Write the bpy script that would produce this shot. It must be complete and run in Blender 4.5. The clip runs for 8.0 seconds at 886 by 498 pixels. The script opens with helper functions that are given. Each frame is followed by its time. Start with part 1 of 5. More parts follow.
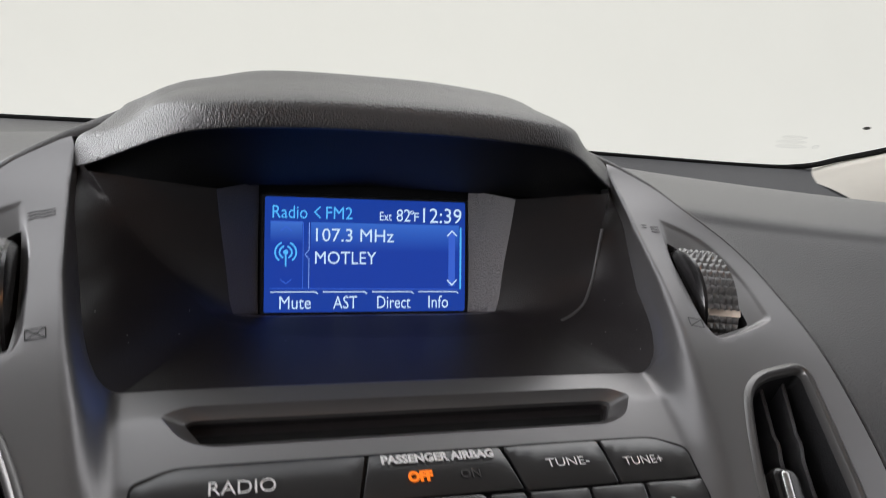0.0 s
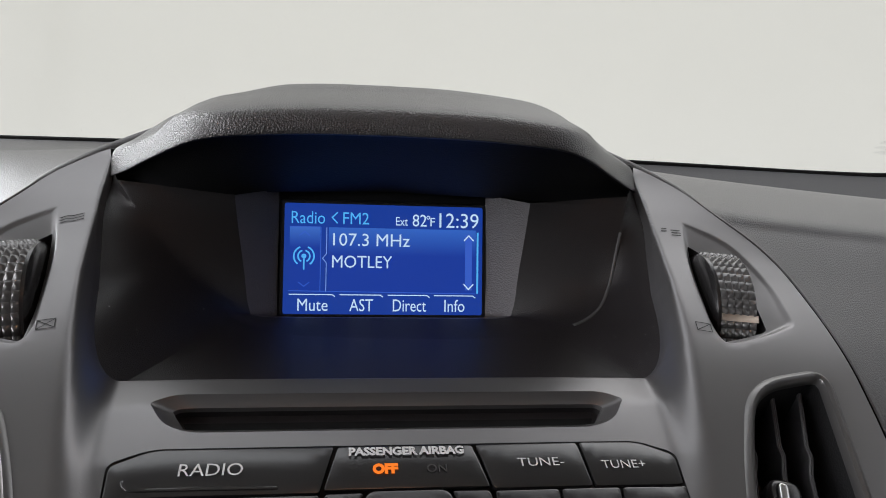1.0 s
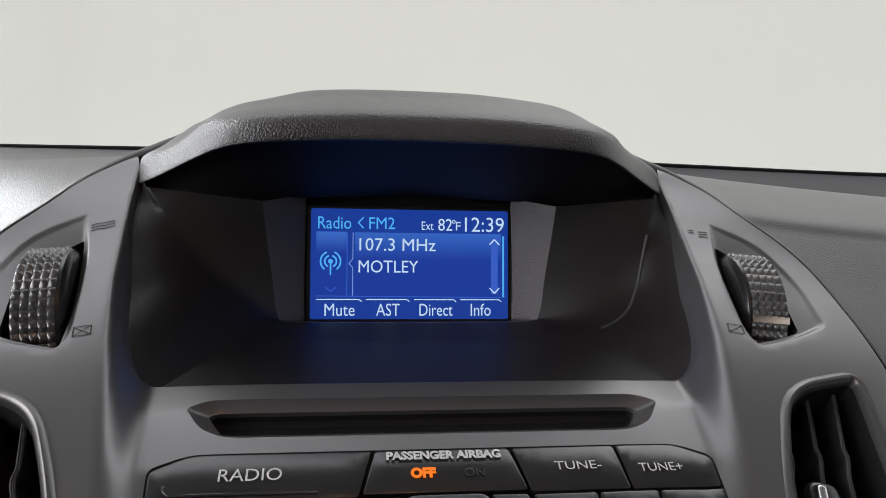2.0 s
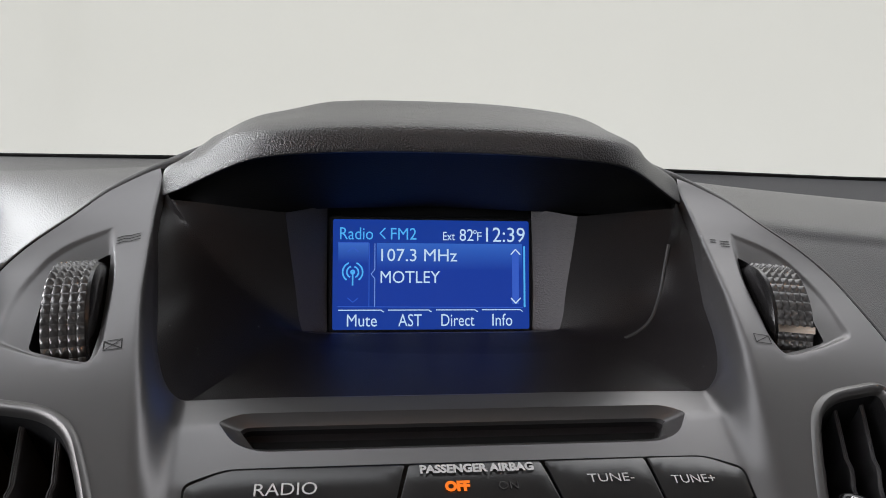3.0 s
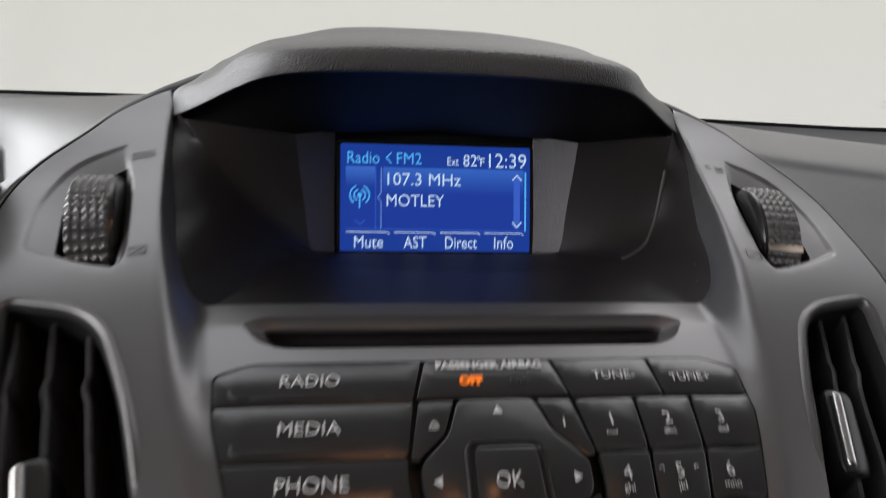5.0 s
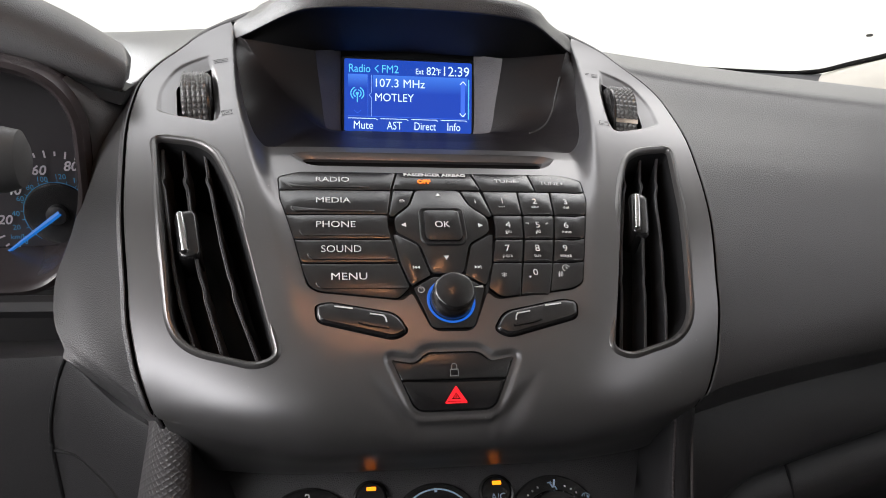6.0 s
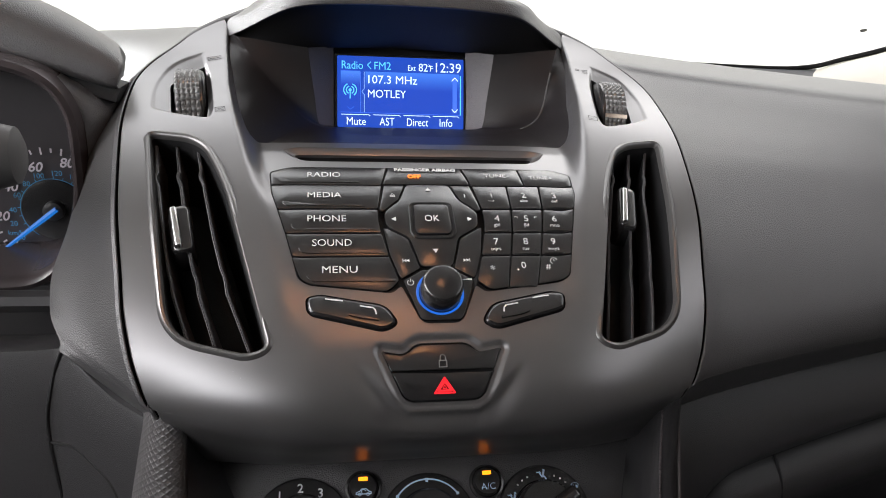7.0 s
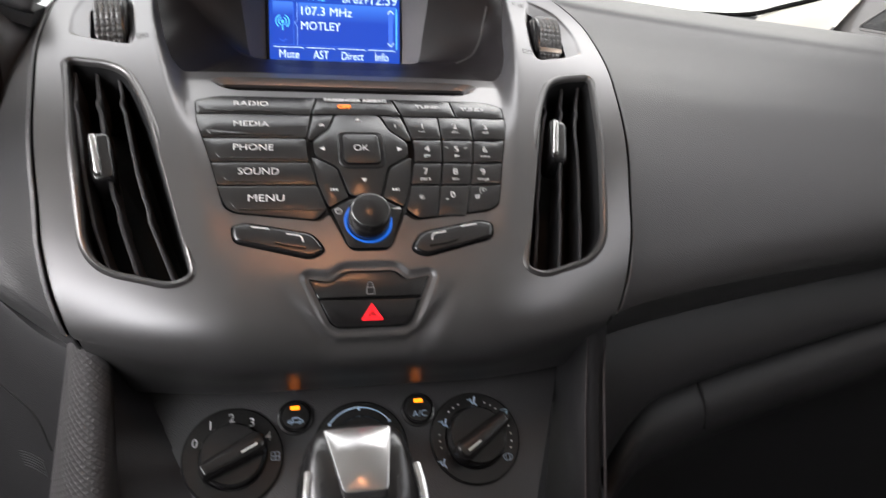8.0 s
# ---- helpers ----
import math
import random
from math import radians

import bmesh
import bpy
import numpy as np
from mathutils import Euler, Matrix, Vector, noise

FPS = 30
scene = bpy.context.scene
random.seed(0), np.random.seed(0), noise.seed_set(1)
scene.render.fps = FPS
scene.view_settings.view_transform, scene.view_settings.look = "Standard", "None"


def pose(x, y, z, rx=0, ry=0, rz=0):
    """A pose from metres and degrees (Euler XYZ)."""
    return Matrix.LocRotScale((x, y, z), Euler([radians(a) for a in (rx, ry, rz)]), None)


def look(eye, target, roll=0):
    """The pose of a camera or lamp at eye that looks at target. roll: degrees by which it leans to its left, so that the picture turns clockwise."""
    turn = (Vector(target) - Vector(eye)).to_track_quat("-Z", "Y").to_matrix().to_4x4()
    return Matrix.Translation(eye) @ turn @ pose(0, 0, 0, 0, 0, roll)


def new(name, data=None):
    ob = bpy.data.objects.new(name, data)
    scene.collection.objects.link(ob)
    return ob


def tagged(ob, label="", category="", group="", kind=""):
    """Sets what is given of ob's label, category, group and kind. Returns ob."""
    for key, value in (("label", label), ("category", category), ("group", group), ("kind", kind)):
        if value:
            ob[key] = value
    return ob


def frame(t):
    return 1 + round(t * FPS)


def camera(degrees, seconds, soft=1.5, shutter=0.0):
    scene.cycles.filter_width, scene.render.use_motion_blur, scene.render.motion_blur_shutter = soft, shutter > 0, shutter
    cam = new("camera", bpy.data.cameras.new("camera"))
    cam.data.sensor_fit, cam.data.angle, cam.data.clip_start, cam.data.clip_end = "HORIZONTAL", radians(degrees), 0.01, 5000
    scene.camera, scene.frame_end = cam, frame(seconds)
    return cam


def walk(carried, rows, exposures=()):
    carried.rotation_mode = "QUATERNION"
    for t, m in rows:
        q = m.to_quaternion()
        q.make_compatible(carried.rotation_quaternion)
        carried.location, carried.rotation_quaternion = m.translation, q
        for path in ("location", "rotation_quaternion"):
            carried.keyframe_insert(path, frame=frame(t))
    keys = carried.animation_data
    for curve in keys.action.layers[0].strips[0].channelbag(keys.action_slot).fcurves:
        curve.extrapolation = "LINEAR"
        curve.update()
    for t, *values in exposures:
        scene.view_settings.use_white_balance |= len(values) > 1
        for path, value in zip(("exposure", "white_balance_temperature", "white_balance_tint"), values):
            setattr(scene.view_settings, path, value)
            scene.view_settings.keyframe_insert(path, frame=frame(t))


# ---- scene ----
# The camera: seconds, place, yaw to its left, pitch up, roll.
cam = camera(62.5, 8.0, soft=0.9, shutter=0.3)
PATH = [
    (0, -0.0616, 0.0217, 1.1712, -17.13, -15.76, 5.61),
    (0.1, -0.0509, 0.0162, 1.1634, -14.91, -15.61, 5.26),
    (0.2, -0.0405, 0.0131, 1.1576, -13.00, -15.40, 4.84),
    (0.3, -0.0307, 0.0112, 1.1566, -11.46, -15.31, 4.37),
    (0.5, -0.0207, 0.0121, 1.1585, -9.93, -15.20, 3.95),
    (1, -0.0196, 0.0079, 1.1681, -8.19, -14.81, 3.20),
    (1.5, -0.0279, 0.0082, 1.1667, -7.58, -14.64, 2.83),
    (1.7, -0.0261, 0.0084, 1.1667, -7.50, -14.62, 2.66),
    (2.8, -0.0382, 0.0087, 1.1715, -7.66, -14.08, 2.32),
    (3, -0.0383, 0.0099, 1.1700, -7.54, -14.14, 2.26),
    (3.5, -0.0378, 0.0115, 1.1667, -7.61, -14.12, 2.24),
    (4, -0.0407, 0.0116, 1.1724, -7.90, -14.38, 2.36),
    (4.5, -0.0409, 0.0152, 1.1647, -8.45, -15.84, 2.78),
    (4.8, -0.0412, 0.0140, 1.1658, -8.59, -16.76, 2.80),
    (5, -0.0510, -0.0039, 1.1567, -9.31, -17.34, 3.23),
    (5.1, -0.0604, -0.0348, 1.1529, -9.32, -18.04, 3.23),
    (5.2, -0.0678, -0.0712, 1.1496, -9.33, -18.31, 3.33),
    (5.5, -0.0653, -0.1628, 1.1516, -10.02, -19.55, 3.40),
    (6.3, -0.0629, -0.1985, 1.1524, -10.29, -20.03, 3.43),
    (6.5, -0.0598, -0.2014, 1.1525, -10.20, -20.17, 3.36),
    (7, -0.0590, -0.2020, 1.1528, -10.20, -20.13, 3.18),
    (7.5, -0.0596, -0.2013, 1.1535, -11.13, -20.95, 3.37),
    (7.8, -0.0549, -0.2055, 1.1498, -12.49, -22.40, 3.80),
    (8, -0.0455, -0.2103, 1.1415, -14.18, -23.44, 4.52),
]
LIGHTNESS = [(0.0, -0.02, 6450, 10.5), (0.5, -0.20, 6410, 10.5), (1.0, -0.20, 6410, 10.5), (3.0, -0.22, 6410, 10.5), (4.5, -0.24, 6410, 10.5), (5.2, -0.15, 6480, 11), (6.3, 0.80, 6540, 10.5), (7.5, 0.86, 6540, 10.5), (8.0, 0.92, 6520, 10.5)]
walk(cam, [(t, pose(x, y, z, 90 + pitch, 0, yaw) @ pose(0, 0, 0, 0, 0, roll)) for t, x, y, z, yaw, pitch, roll in PATH], LIGHTNESS)

from mathutils import geometry

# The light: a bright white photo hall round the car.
hall = bpy.data.worlds.new("hall")
scene.world = hall
hall.use_nodes = True
hall.node_tree.nodes["Background"].inputs[0].default_value = (0.965, 0.97, 1.0, 1)
hall.node_tree.nodes["Background"].inputs[1].default_value = 1.09


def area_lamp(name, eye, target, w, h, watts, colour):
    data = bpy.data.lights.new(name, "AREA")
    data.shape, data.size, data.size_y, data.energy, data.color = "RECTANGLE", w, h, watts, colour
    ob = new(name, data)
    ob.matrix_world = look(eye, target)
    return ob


# Unseen area lamps added outside the car for highlights and fill on the dash.
area_lamp("added_light_left", (-1.25, 1.5, 3.4), (-0.14, 0.27, 1.08), 2.4, 1.8, 15, (0.97, 0.98, 1.0))
area_lamp("added_light_beside", (-1.9, -1.6, 1.98), (-0.11, 0.11, 0.96), 1.0, 0.42, 7, (0.95, 0.97, 1.0))
area_lamp("added_light_ahead", (1.5, 2.6, 3.3), (0.2, 0.35, 1.05), 2.4, 1.6, 23, (1.0, 0.98, 0.98))
area_lamp("added_light_left_ahead", (-2.2, 2.4, 1.95), (-0.1, 0.33, 1.12), 1.0, 1.2, 42, (0.97, 0.98, 1.0))
area_lamp("added_light_driver", (-2.3, -0.15, 1.68), (-0.1, 0.25, 1.08), 1.5, 0.95, 34, (1.0, 0.97, 0.98))

# ---- materials ----
def material(name, colour, rough=0.5, metal=0.0, spread=0.0, size=40.0, bump=0.0, grain=900.0, kind="noise", rough_spread=0.0, coat=0.0):
    """A surface with broad uneven colour, fine relief and uneven gloss."""
    m = bpy.data.materials.new(name)
    m.use_nodes = True
    nodes, links = m.node_tree.nodes, m.node_tree.links
    b = nodes["Principled BSDF"]
    b.inputs["Roughness"].default_value, b.inputs["Metallic"].default_value = rough, metal
    b.inputs["Coat Weight"].default_value, b.inputs["Coat Roughness"].default_value = coat, 0.12
    place = nodes.new("ShaderNodeTexCoord")
    broad = nodes.new("ShaderNodeTexNoise")
    broad.inputs["Scale"].default_value, broad.inputs["Detail"].default_value = size, 5
    links.new(place.outputs["Object"], broad.inputs["Vector"])
    ramp = nodes.new("ShaderNodeMix")
    ramp.data_type = "RGBA"
    ramp.inputs[6].default_value = (*[c * (1 - spread) for c in colour], 1)
    ramp.inputs[7].default_value = (*[min(1, c * (1 + spread)) for c in colour], 1)
    links.new(broad.outputs["Fac"], ramp.inputs[0])
    links.new(ramp.outputs[2], b.inputs["Base Color"])
    if rough_spread:
        span = nodes.new("ShaderNodeMapRange")
        span.inputs[3].default_value, span.inputs[4].default_value = rough - rough_spread, rough + rough_spread
        links.new(broad.outputs["Fac"], span.inputs[0])
        links.new(span.outputs[0], b.inputs["Roughness"])
    if bump:
        if kind == "pebble":
            fine = nodes.new("ShaderNodeTexVoronoi")
            fine.feature = "SMOOTH_F1"
            fine.inputs["Smoothness"].default_value = 0.35
            turn = nodes.new("ShaderNodeMath")
            turn.operation = "MULTIPLY_ADD"
            turn.inputs[1].default_value, turn.inputs[2].default_value = -1.0, 1.0
            links.new(fine.outputs["Distance"], turn.inputs[0])
            height = turn.outputs[0]
        elif kind == "cells":
            fine = nodes.new("ShaderNodeTexVoronoi")
            fine.feature = "DISTANCE_TO_EDGE"
            fine.inputs["Randomness"].default_value = 1.0
            flat = nodes.new("ShaderNodeMapRange")
            flat.inputs[2].default_value = 0.42
            flat.interpolation_type = "SMOOTHSTEP"
            links.new(fine.outputs["Distance"], flat.inputs[0])
            height = flat.outputs[0]
        else:
            fine = nodes.new("ShaderNodeTexNoise")
            fine.inputs["Detail"].default_value = 3
            height = fine.outputs["Fac"]
        fine.inputs["Scale"].default_value = grain
        links.new(place.outputs["Object"], fine.inputs["Vector"])
        rise = nodes.new("ShaderNodeBump")
        rise.inputs["Strength"].default_value, rise.inputs["Distance"].default_value = bump, {"cells": 0.30, "pebble": 0.55}.get(kind, 0.4) / grain
        links.new(height, rise.inputs["Height"])
        links.new(rise.outputs[0], b.inputs["Normal"])
    return m


def glow(name, colour, strength):
    m = bpy.data.materials.new(name)
    m.use_nodes = True
    b = m.node_tree.nodes["Principled BSDF"]
    b.inputs["Base Color"].default_value = (0.01, 0.01, 0.01, 1)
    b.inputs["Emission Color"].default_value, b.inputs["Emission Strength"].default_value = (*colour, 1), strength
    return m


GREY = material("satin_grey_paint", (0.214, 0.209, 0.212), 0.325, 0.68, 0.05, 30)
LEATHER = material("grained_soft_dash", (0.080, 0.078, 0.080), 0.40, 0, 0.06, 25, 0.55, 1250, "pebble", 0.02)
HOODSKIN = material("grained_hood", (0.068, 0.066, 0.068), 0.38, 0, 0.06, 25, 0.85, 1250, "pebble", 0.02)
FACEPLATE = material("grained_faceplate", (0.062, 0.059, 0.062), 0.44, 0, 0.1, 30, 0.9, 1500, "pebble")
for m in (LEATHER, HOODSKIN, FACEPLATE):
    m.node_tree.nodes["Principled BSDF"].inputs["Specular IOR Level"].default_value = 0.9
TRIM = material("dark_fine_grain_plastic", (0.0235, 0.0210, 0.0218), 0.41, 0, 0.1, 40, 0.30, 1500, "cells")
HARD = material("hard_lower_plastic", (0.032, 0.031, 0.033), 0.45, 0, 0.1, 30, 0.28, 1000, "cells")
TRIM.node_tree.nodes["Principled BSDF"].inputs["Specular IOR Level"].default_value = 0.34
WEAVE = material("fine_woven_grain_plastic", (0.046, 0.045, 0.048), 0.42, 0, 0.1, 30, 0.45, 1700, "pebble")
# Base colour raised above the surround's for the side light this frame catches.
FUNNEL = material("grained_screen_funnel", (0.105, 0.096, 0.099), 0.34, 0, 0.1, 40, 0.5, 1300, "pebble")
KEY = material("satin_black_key", (0.0205, 0.0198, 0.0205), 0.25, 0, 0.1, 60, 0.03, 3000)
KEY.node_tree.nodes["Principled BSDF"].inputs["Specular IOR Level"].default_value = 0.9
BLACK = material("black_plastic", (0.013, 0.013, 0.014), 0.4, 0, 0.1, 60)
MATTBLACK = material("matt_black_shade_lining", (0.010, 0.010, 0.011), 0.62, 0, 0.1, 60, 0.3, 1300, "pebble")
RUBBER = material("black_gasket", (0.010, 0.010, 0.010), 0.8, 0, 0.2, 200, 0.4, 1500)
RUBBER.node_tree.nodes["Principled BSDF"].inputs["Specular IOR Level"].default_value = 0.1
NET = material("net_strip", (0.095, 0.090, 0.091), 0.40, 0, 0.1, 60)
# Tone raised to hold the reflected haze of a cover glass not built.
DIALFACE = material("dial_face_with_haze", (0.085, 0.078, 0.083), 0.3, 0, 0.1, 60)
STITCH = material("grey_stitching", (0.085, 0.072, 0.073), 0.6, 0, 0.2, 300, 0.6, 900)
CHROME = material("chrome", (0.85, 0.84, 0.83), 0.24, 1.0, 0.03, 60)
RIMGREY = material("polished_rim", (0.155, 0.152, 0.150), 0.30, 0.6, 0.05, 60)
CLUSTERRIM = material("satin_bezel", (0.060, 0.050, 0.052), 0.27, 0.0, 0.05, 60)
SHELF = material("matte_dash_shelf", (0.055, 0.055, 0.060), 0.75, 0, 0.1, 30, 0.2, 1300, "cells")
DOORGREY = material("door_trim_grey", (0.20, 0.195, 0.19), 0.6, 0, 0.06, 40, 0.2, 1300)
DUST = material("pale_dust", (0.45, 0.44, 0.43), 0.9)
STALKGREY = material("mid_grey_plastic", (0.10, 0.10, 0.10), 0.5, 0, 0.06, 60, 0.3, 1500)
SILVER = material("satin_silver", (0.50, 0.49, 0.49), 0.25, 0.85, 0.04, 80, 0.05, 2500)
PRINT = material("white_print", (0.80, 0.80, 0.80), 0.5, 0, 0.05, 300)
GREYPRINT = material("dim_grey_print", (0.055, 0.055, 0.055), 0.5, 0, 0.05, 300)
LOCKPRINT = material("grey_lock_print", (0.22, 0.22, 0.22), 0.5, 0, 0.05, 300)
DARKPRINT = material("black_print", (0.012, 0.012, 0.012), 0.5, 0, 0.1, 300)
DIALWHITE = material("dial_white", (0.75, 0.70, 0.74), 0.5, 0, 0.05, 300)
ICEBLUE = material("pale_blue_print", (0.58, 0.76, 0.96), 0.5, 0, 0.05, 300)
DIALBLUE = material("dial_blue", (0.10, 0.42, 0.75), 0.5, 0, 0.05, 300)
HALLWALL = material("hall_wall_paint", (0.80, 0.785, 0.725), 0.85, 0, 0.02, 1.2, 0.1, 60)
PILLAR = material("beige_pillar_trim", (0.56, 0.53, 0.47), 0.7, 0, 0.05, 40, 0.3, 900, "cells")
ROOFCLOTH = material("pale_roof_cloth", (0.62, 0.612, 0.605), 0.9, 0, 0.06, 20, 0.2, 500)
CABIN = material("cabin_lining", (0.060, 0.058, 0.056), 0.85, 0, 0.08, 20, 0.2, 500)
MARKDARK = material("dark_glass_mark", (0.06, 0.06, 0.06), 0.6, 0, 0.1, 300)
GRILLE = material("speaker_mesh", (0.05, 0.05, 0.05), 0.5, 0, 0.3, 400, 1.0, 500, "cells")
SCREEN_BLUE = glow("screen_blue", (0.008, 0.050, 0.37), 0.9)
AMBER = glow("amber_letters", (1.0, 0.20, 0.004), 1.1)
LED = glow("amber_light", (1.0, 0.22, 0.006), 1.7)
RED = glow("red_light", (1.0, 0.012, 0.02), 1.0)
NEEDLE = glow("blue_needle", (0.012, 0.22, 0.80), 0.42)
LAMPLENS = glow("warm_lamp_lens", (1.0, 0.42, 0.18), 44.0)


def see_through(name, tint, gloss):
    """Thin glass: what lies behind it, and a weak mirror."""
    m = bpy.data.materials.new(name)
    m.use_nodes = True
    nodes, links = m.node_tree.nodes, m.node_tree.links
    nodes.remove(nodes["Principled BSDF"])
    clear, shine, mix, fres = nodes.new("ShaderNodeBsdfTransparent"), nodes.new("ShaderNodeBsdfGlossy"), nodes.new("ShaderNodeMixShader"), nodes.new("ShaderNodeFresnel")
    clear.inputs[0].default_value = (*tint, 1)
    shine.inputs["Roughness"].default_value = 0.02
    fres.inputs[0].default_value = gloss
    links.new(fres.outputs[0], mix.inputs[0])
    links.new(clear.outputs[0], mix.inputs[1])
    links.new(shine.outputs[0], mix.inputs[2])
    links.new(mix.outputs[0], nodes["Material Output"].inputs[0])
    return m


GLASS = see_through("windscreen_glass", (0.97, 0.98, 0.97), 1.12)
MARKPALE = see_through("pale_glass_mark", (0.93, 0.93, 0.93), 1.02)


# ---- building helpers ----
def mesh_object(name, bm, mat, sharp=40):
    for f in bm.faces:
        f.smooth = True
    for e in bm.edges:
        if len(e.link_faces) == 2 and e.calc_face_angle(0) > radians(sharp):
            e.smooth = False
    me = bpy.data.meshes.new(name)
    bm.to_mesh(me)
    bm.free()
    if mat:
        me.materials.append(mat)
    return new(name, me)


def under(ob, parent):
    """Makes ob a child that stays where it is."""
    ob.parent = parent
    if parent.type == "EMPTY":
        ob.matrix_parent_inverse = Matrix.Translation(-parent.location)
    return ob


def part(name, bm, mat, parent, label="", sharp=40):
    return tagged(under(mesh_object(name, bm, mat, sharp), parent), label)


def thing(name, label, category, at=(0, 0, 0), group=""):
    ob = new(name)
    ob.location = at
    bpy.context.view_layer.update()
    ob.empty_display_size = 0.02
    return tagged(ob, label, category, group)


def lin(q, table):
    return float(np.interp(q, [r[0] for r in table], [r[1] for r in table]))


def ease(t):
    t = min(1.0, max(0.0, t))
    return t * t * (3 - 2 * t)


def spline(points, n=12):
    """A smooth curve through points, n steps between two."""
    p = np.array(points, float)
    p = np.concatenate([(2 * p[0] - p[1])[None], p, (2 * p[-1] - p[-2])[None]])
    res = []
    for i in range(1, len(p) - 2):
        a, b, c, d = p[i - 1 : i + 3]
        for k in range(n):
            s = k / n
            res.append(0.5 * (2 * b + (c - a) * s + (2 * a - 5 * b + 4 * c - d) * s**2 + (3 * b - a - 3 * c + d) * s**3))
    res.append(p[-2])
    return np.array(res)


def resample(points, n):
    p = np.array(points, float)
    s = np.r_[0, np.cumsum(np.linalg.norm(np.diff(p, axis=0), axis=1))]
    at = np.linspace(0, s[-1], n)
    return np.stack([np.interp(at, s, p[:, k]) for k in range(p.shape[1])], 1)


def loft(rows, closed=False, caps=False):
    """A skin over rows of points, all rows of one length."""
    bm = bmesh.new()
    vs = [[bm.verts.new(p) for p in row] for row in rows]
    for a, b in zip(vs, vs[1:]):
        m = len(a)
        for i in range(m if closed else m - 1):
            j = (i + 1) % m
            bm.faces.new((a[i], a[j], b[j], b[i]))
    if caps and closed:
        bm.faces.new(vs[0])
        bm.faces.new(vs[-1])
    bmesh.ops.remove_doubles(bm, verts=bm.verts, dist=1e-6)
    bmesh.ops.recalc_face_normals(bm, faces=bm.faces)
    return bm


def rounded(poly, r, n=5):
    """A polygon with its corners rounded."""
    res, m = [], len(poly)
    for i in range(m):
        a, b, c = (np.array(poly[(i + k) % m], float)[:2] for k in (-1, 0, 1))
        rr = poly[i][2] if len(poly[i]) > 2 else r
        la, lc = np.linalg.norm(a - b), np.linalg.norm(c - b)
        if rr <= 0:
            res.append(tuple(b))
            continue
        d = min(rr, 0.45 * la, 0.45 * lc)
        p, q = b + (a - b) / la * d, b + (c - b) / lc * d
        for k in range(n + 1):
            s = k / n
            res.append(tuple((1 - s) ** 2 * p + 2 * s * (1 - s) * b + s * s * q))
    return res


def grown(loop, d):
    """A closed loop moved outward by d."""
    p = np.array(loop, float)
    area = 0.5 * np.sum(p[:, 0] * np.roll(p[:, 1], -1) - np.roll(p[:, 0], -1) * p[:, 1])
    e = np.roll(p, -1, 0) - p
    n = np.stack([e[:, 1], -e[:, 0]], 1) * np.sign(area)
    n /= np.linalg.norm(n, axis=1)[:, None] + 1e-12
    v = n + np.roll(n, 1, 0)
    v /= np.maximum((v**2).sum(1) / 2, 0.35)[:, None]
    return p + v * d


def inside(pts, loop):
    p, l = np.array(pts), np.array(loop)
    x, y, res = p[:, 0], p[:, 1], np.zeros(len(p), bool)
    for (x0, y0), (x1, y1) in zip(l, np.roll(l, -1, 0)):
        cross = (y0 > y) != (y1 > y)
        res ^= cross & (x < (x1 - x0) * (y - y0) / (y1 - y0 + 1e-15) + x0)
    return res


def densed(loop, step):
    res, p = [], [np.array(v, float) for v in loop]
    for a, b in zip(p, p[1:] + p[:1]):
        k = max(1, int(np.linalg.norm(b - a) / step))
        res += [tuple(a + (b - a) * i / k) for i in range(k)]
    return res


def sheet(outer, holes, fn, step, extra=()):
    """A triangulated sheet inside outer and outside the holes, laid onto fn(x, q); extra: more points for it."""
    loops = [outer, *holes]
    pts, edges = [], []
    for loop in loops:
        k = len(pts)
        pts += [Vector(p) for p in loop]
        edges += [(k + i, k + (i + 1) % len(loop)) for i in range(len(loop))]
    o = np.array(outer)
    gx, gy = np.meshgrid(np.arange(o[:, 0].min(), o[:, 0].max(), step), np.arange(o[:, 1].min(), o[:, 1].max(), step))
    grid = np.stack([gx.ravel(), gy.ravel()], 1)
    keep = inside(grid, outer)
    for h in holes:
        keep &= ~inside(grid, h)
    border, grid = np.array([tuple(p) for p in pts]), grid[keep]
    if len(extra):
        more = np.array(extra)
        keep = inside(more, outer)
        for h in holes:
            keep &= ~inside(more, h)
        more = more[keep]
        more = more[[((border - g) ** 2).sum(1).min() > 0.0006**2 for g in more]]
        pts += [Vector(g) for g in more]
        border = np.vstack([border, more])
    far = [((border - g) ** 2).sum(1).min() > (0.45 * step) ** 2 for g in grid]
    pts += [Vector(g) for g, f in zip(grid, far) if f]
    v, _, faces, _, _, _ = geometry.delaunay_2d_cdt(pts, edges, [], 0, 1e-7)
    v2 = np.array([tuple(p) for p in v])
    mid = np.array([v2[list(f)].mean(0) for f in faces])
    keep = inside(mid, outer)
    for h in holes:
        keep &= ~inside(mid, h)
    bm = bmesh.new()
    bv = [bm.verts.new(fn(*p)) for p in v2]
    for f, k in zip(faces, keep):
        if k:
            bm.faces.new([bv[i] for i in f])
    bmesh.ops.delete(bm, geom=[w for w in bm.verts if not w.link_faces], context="VERTS")
    return bm


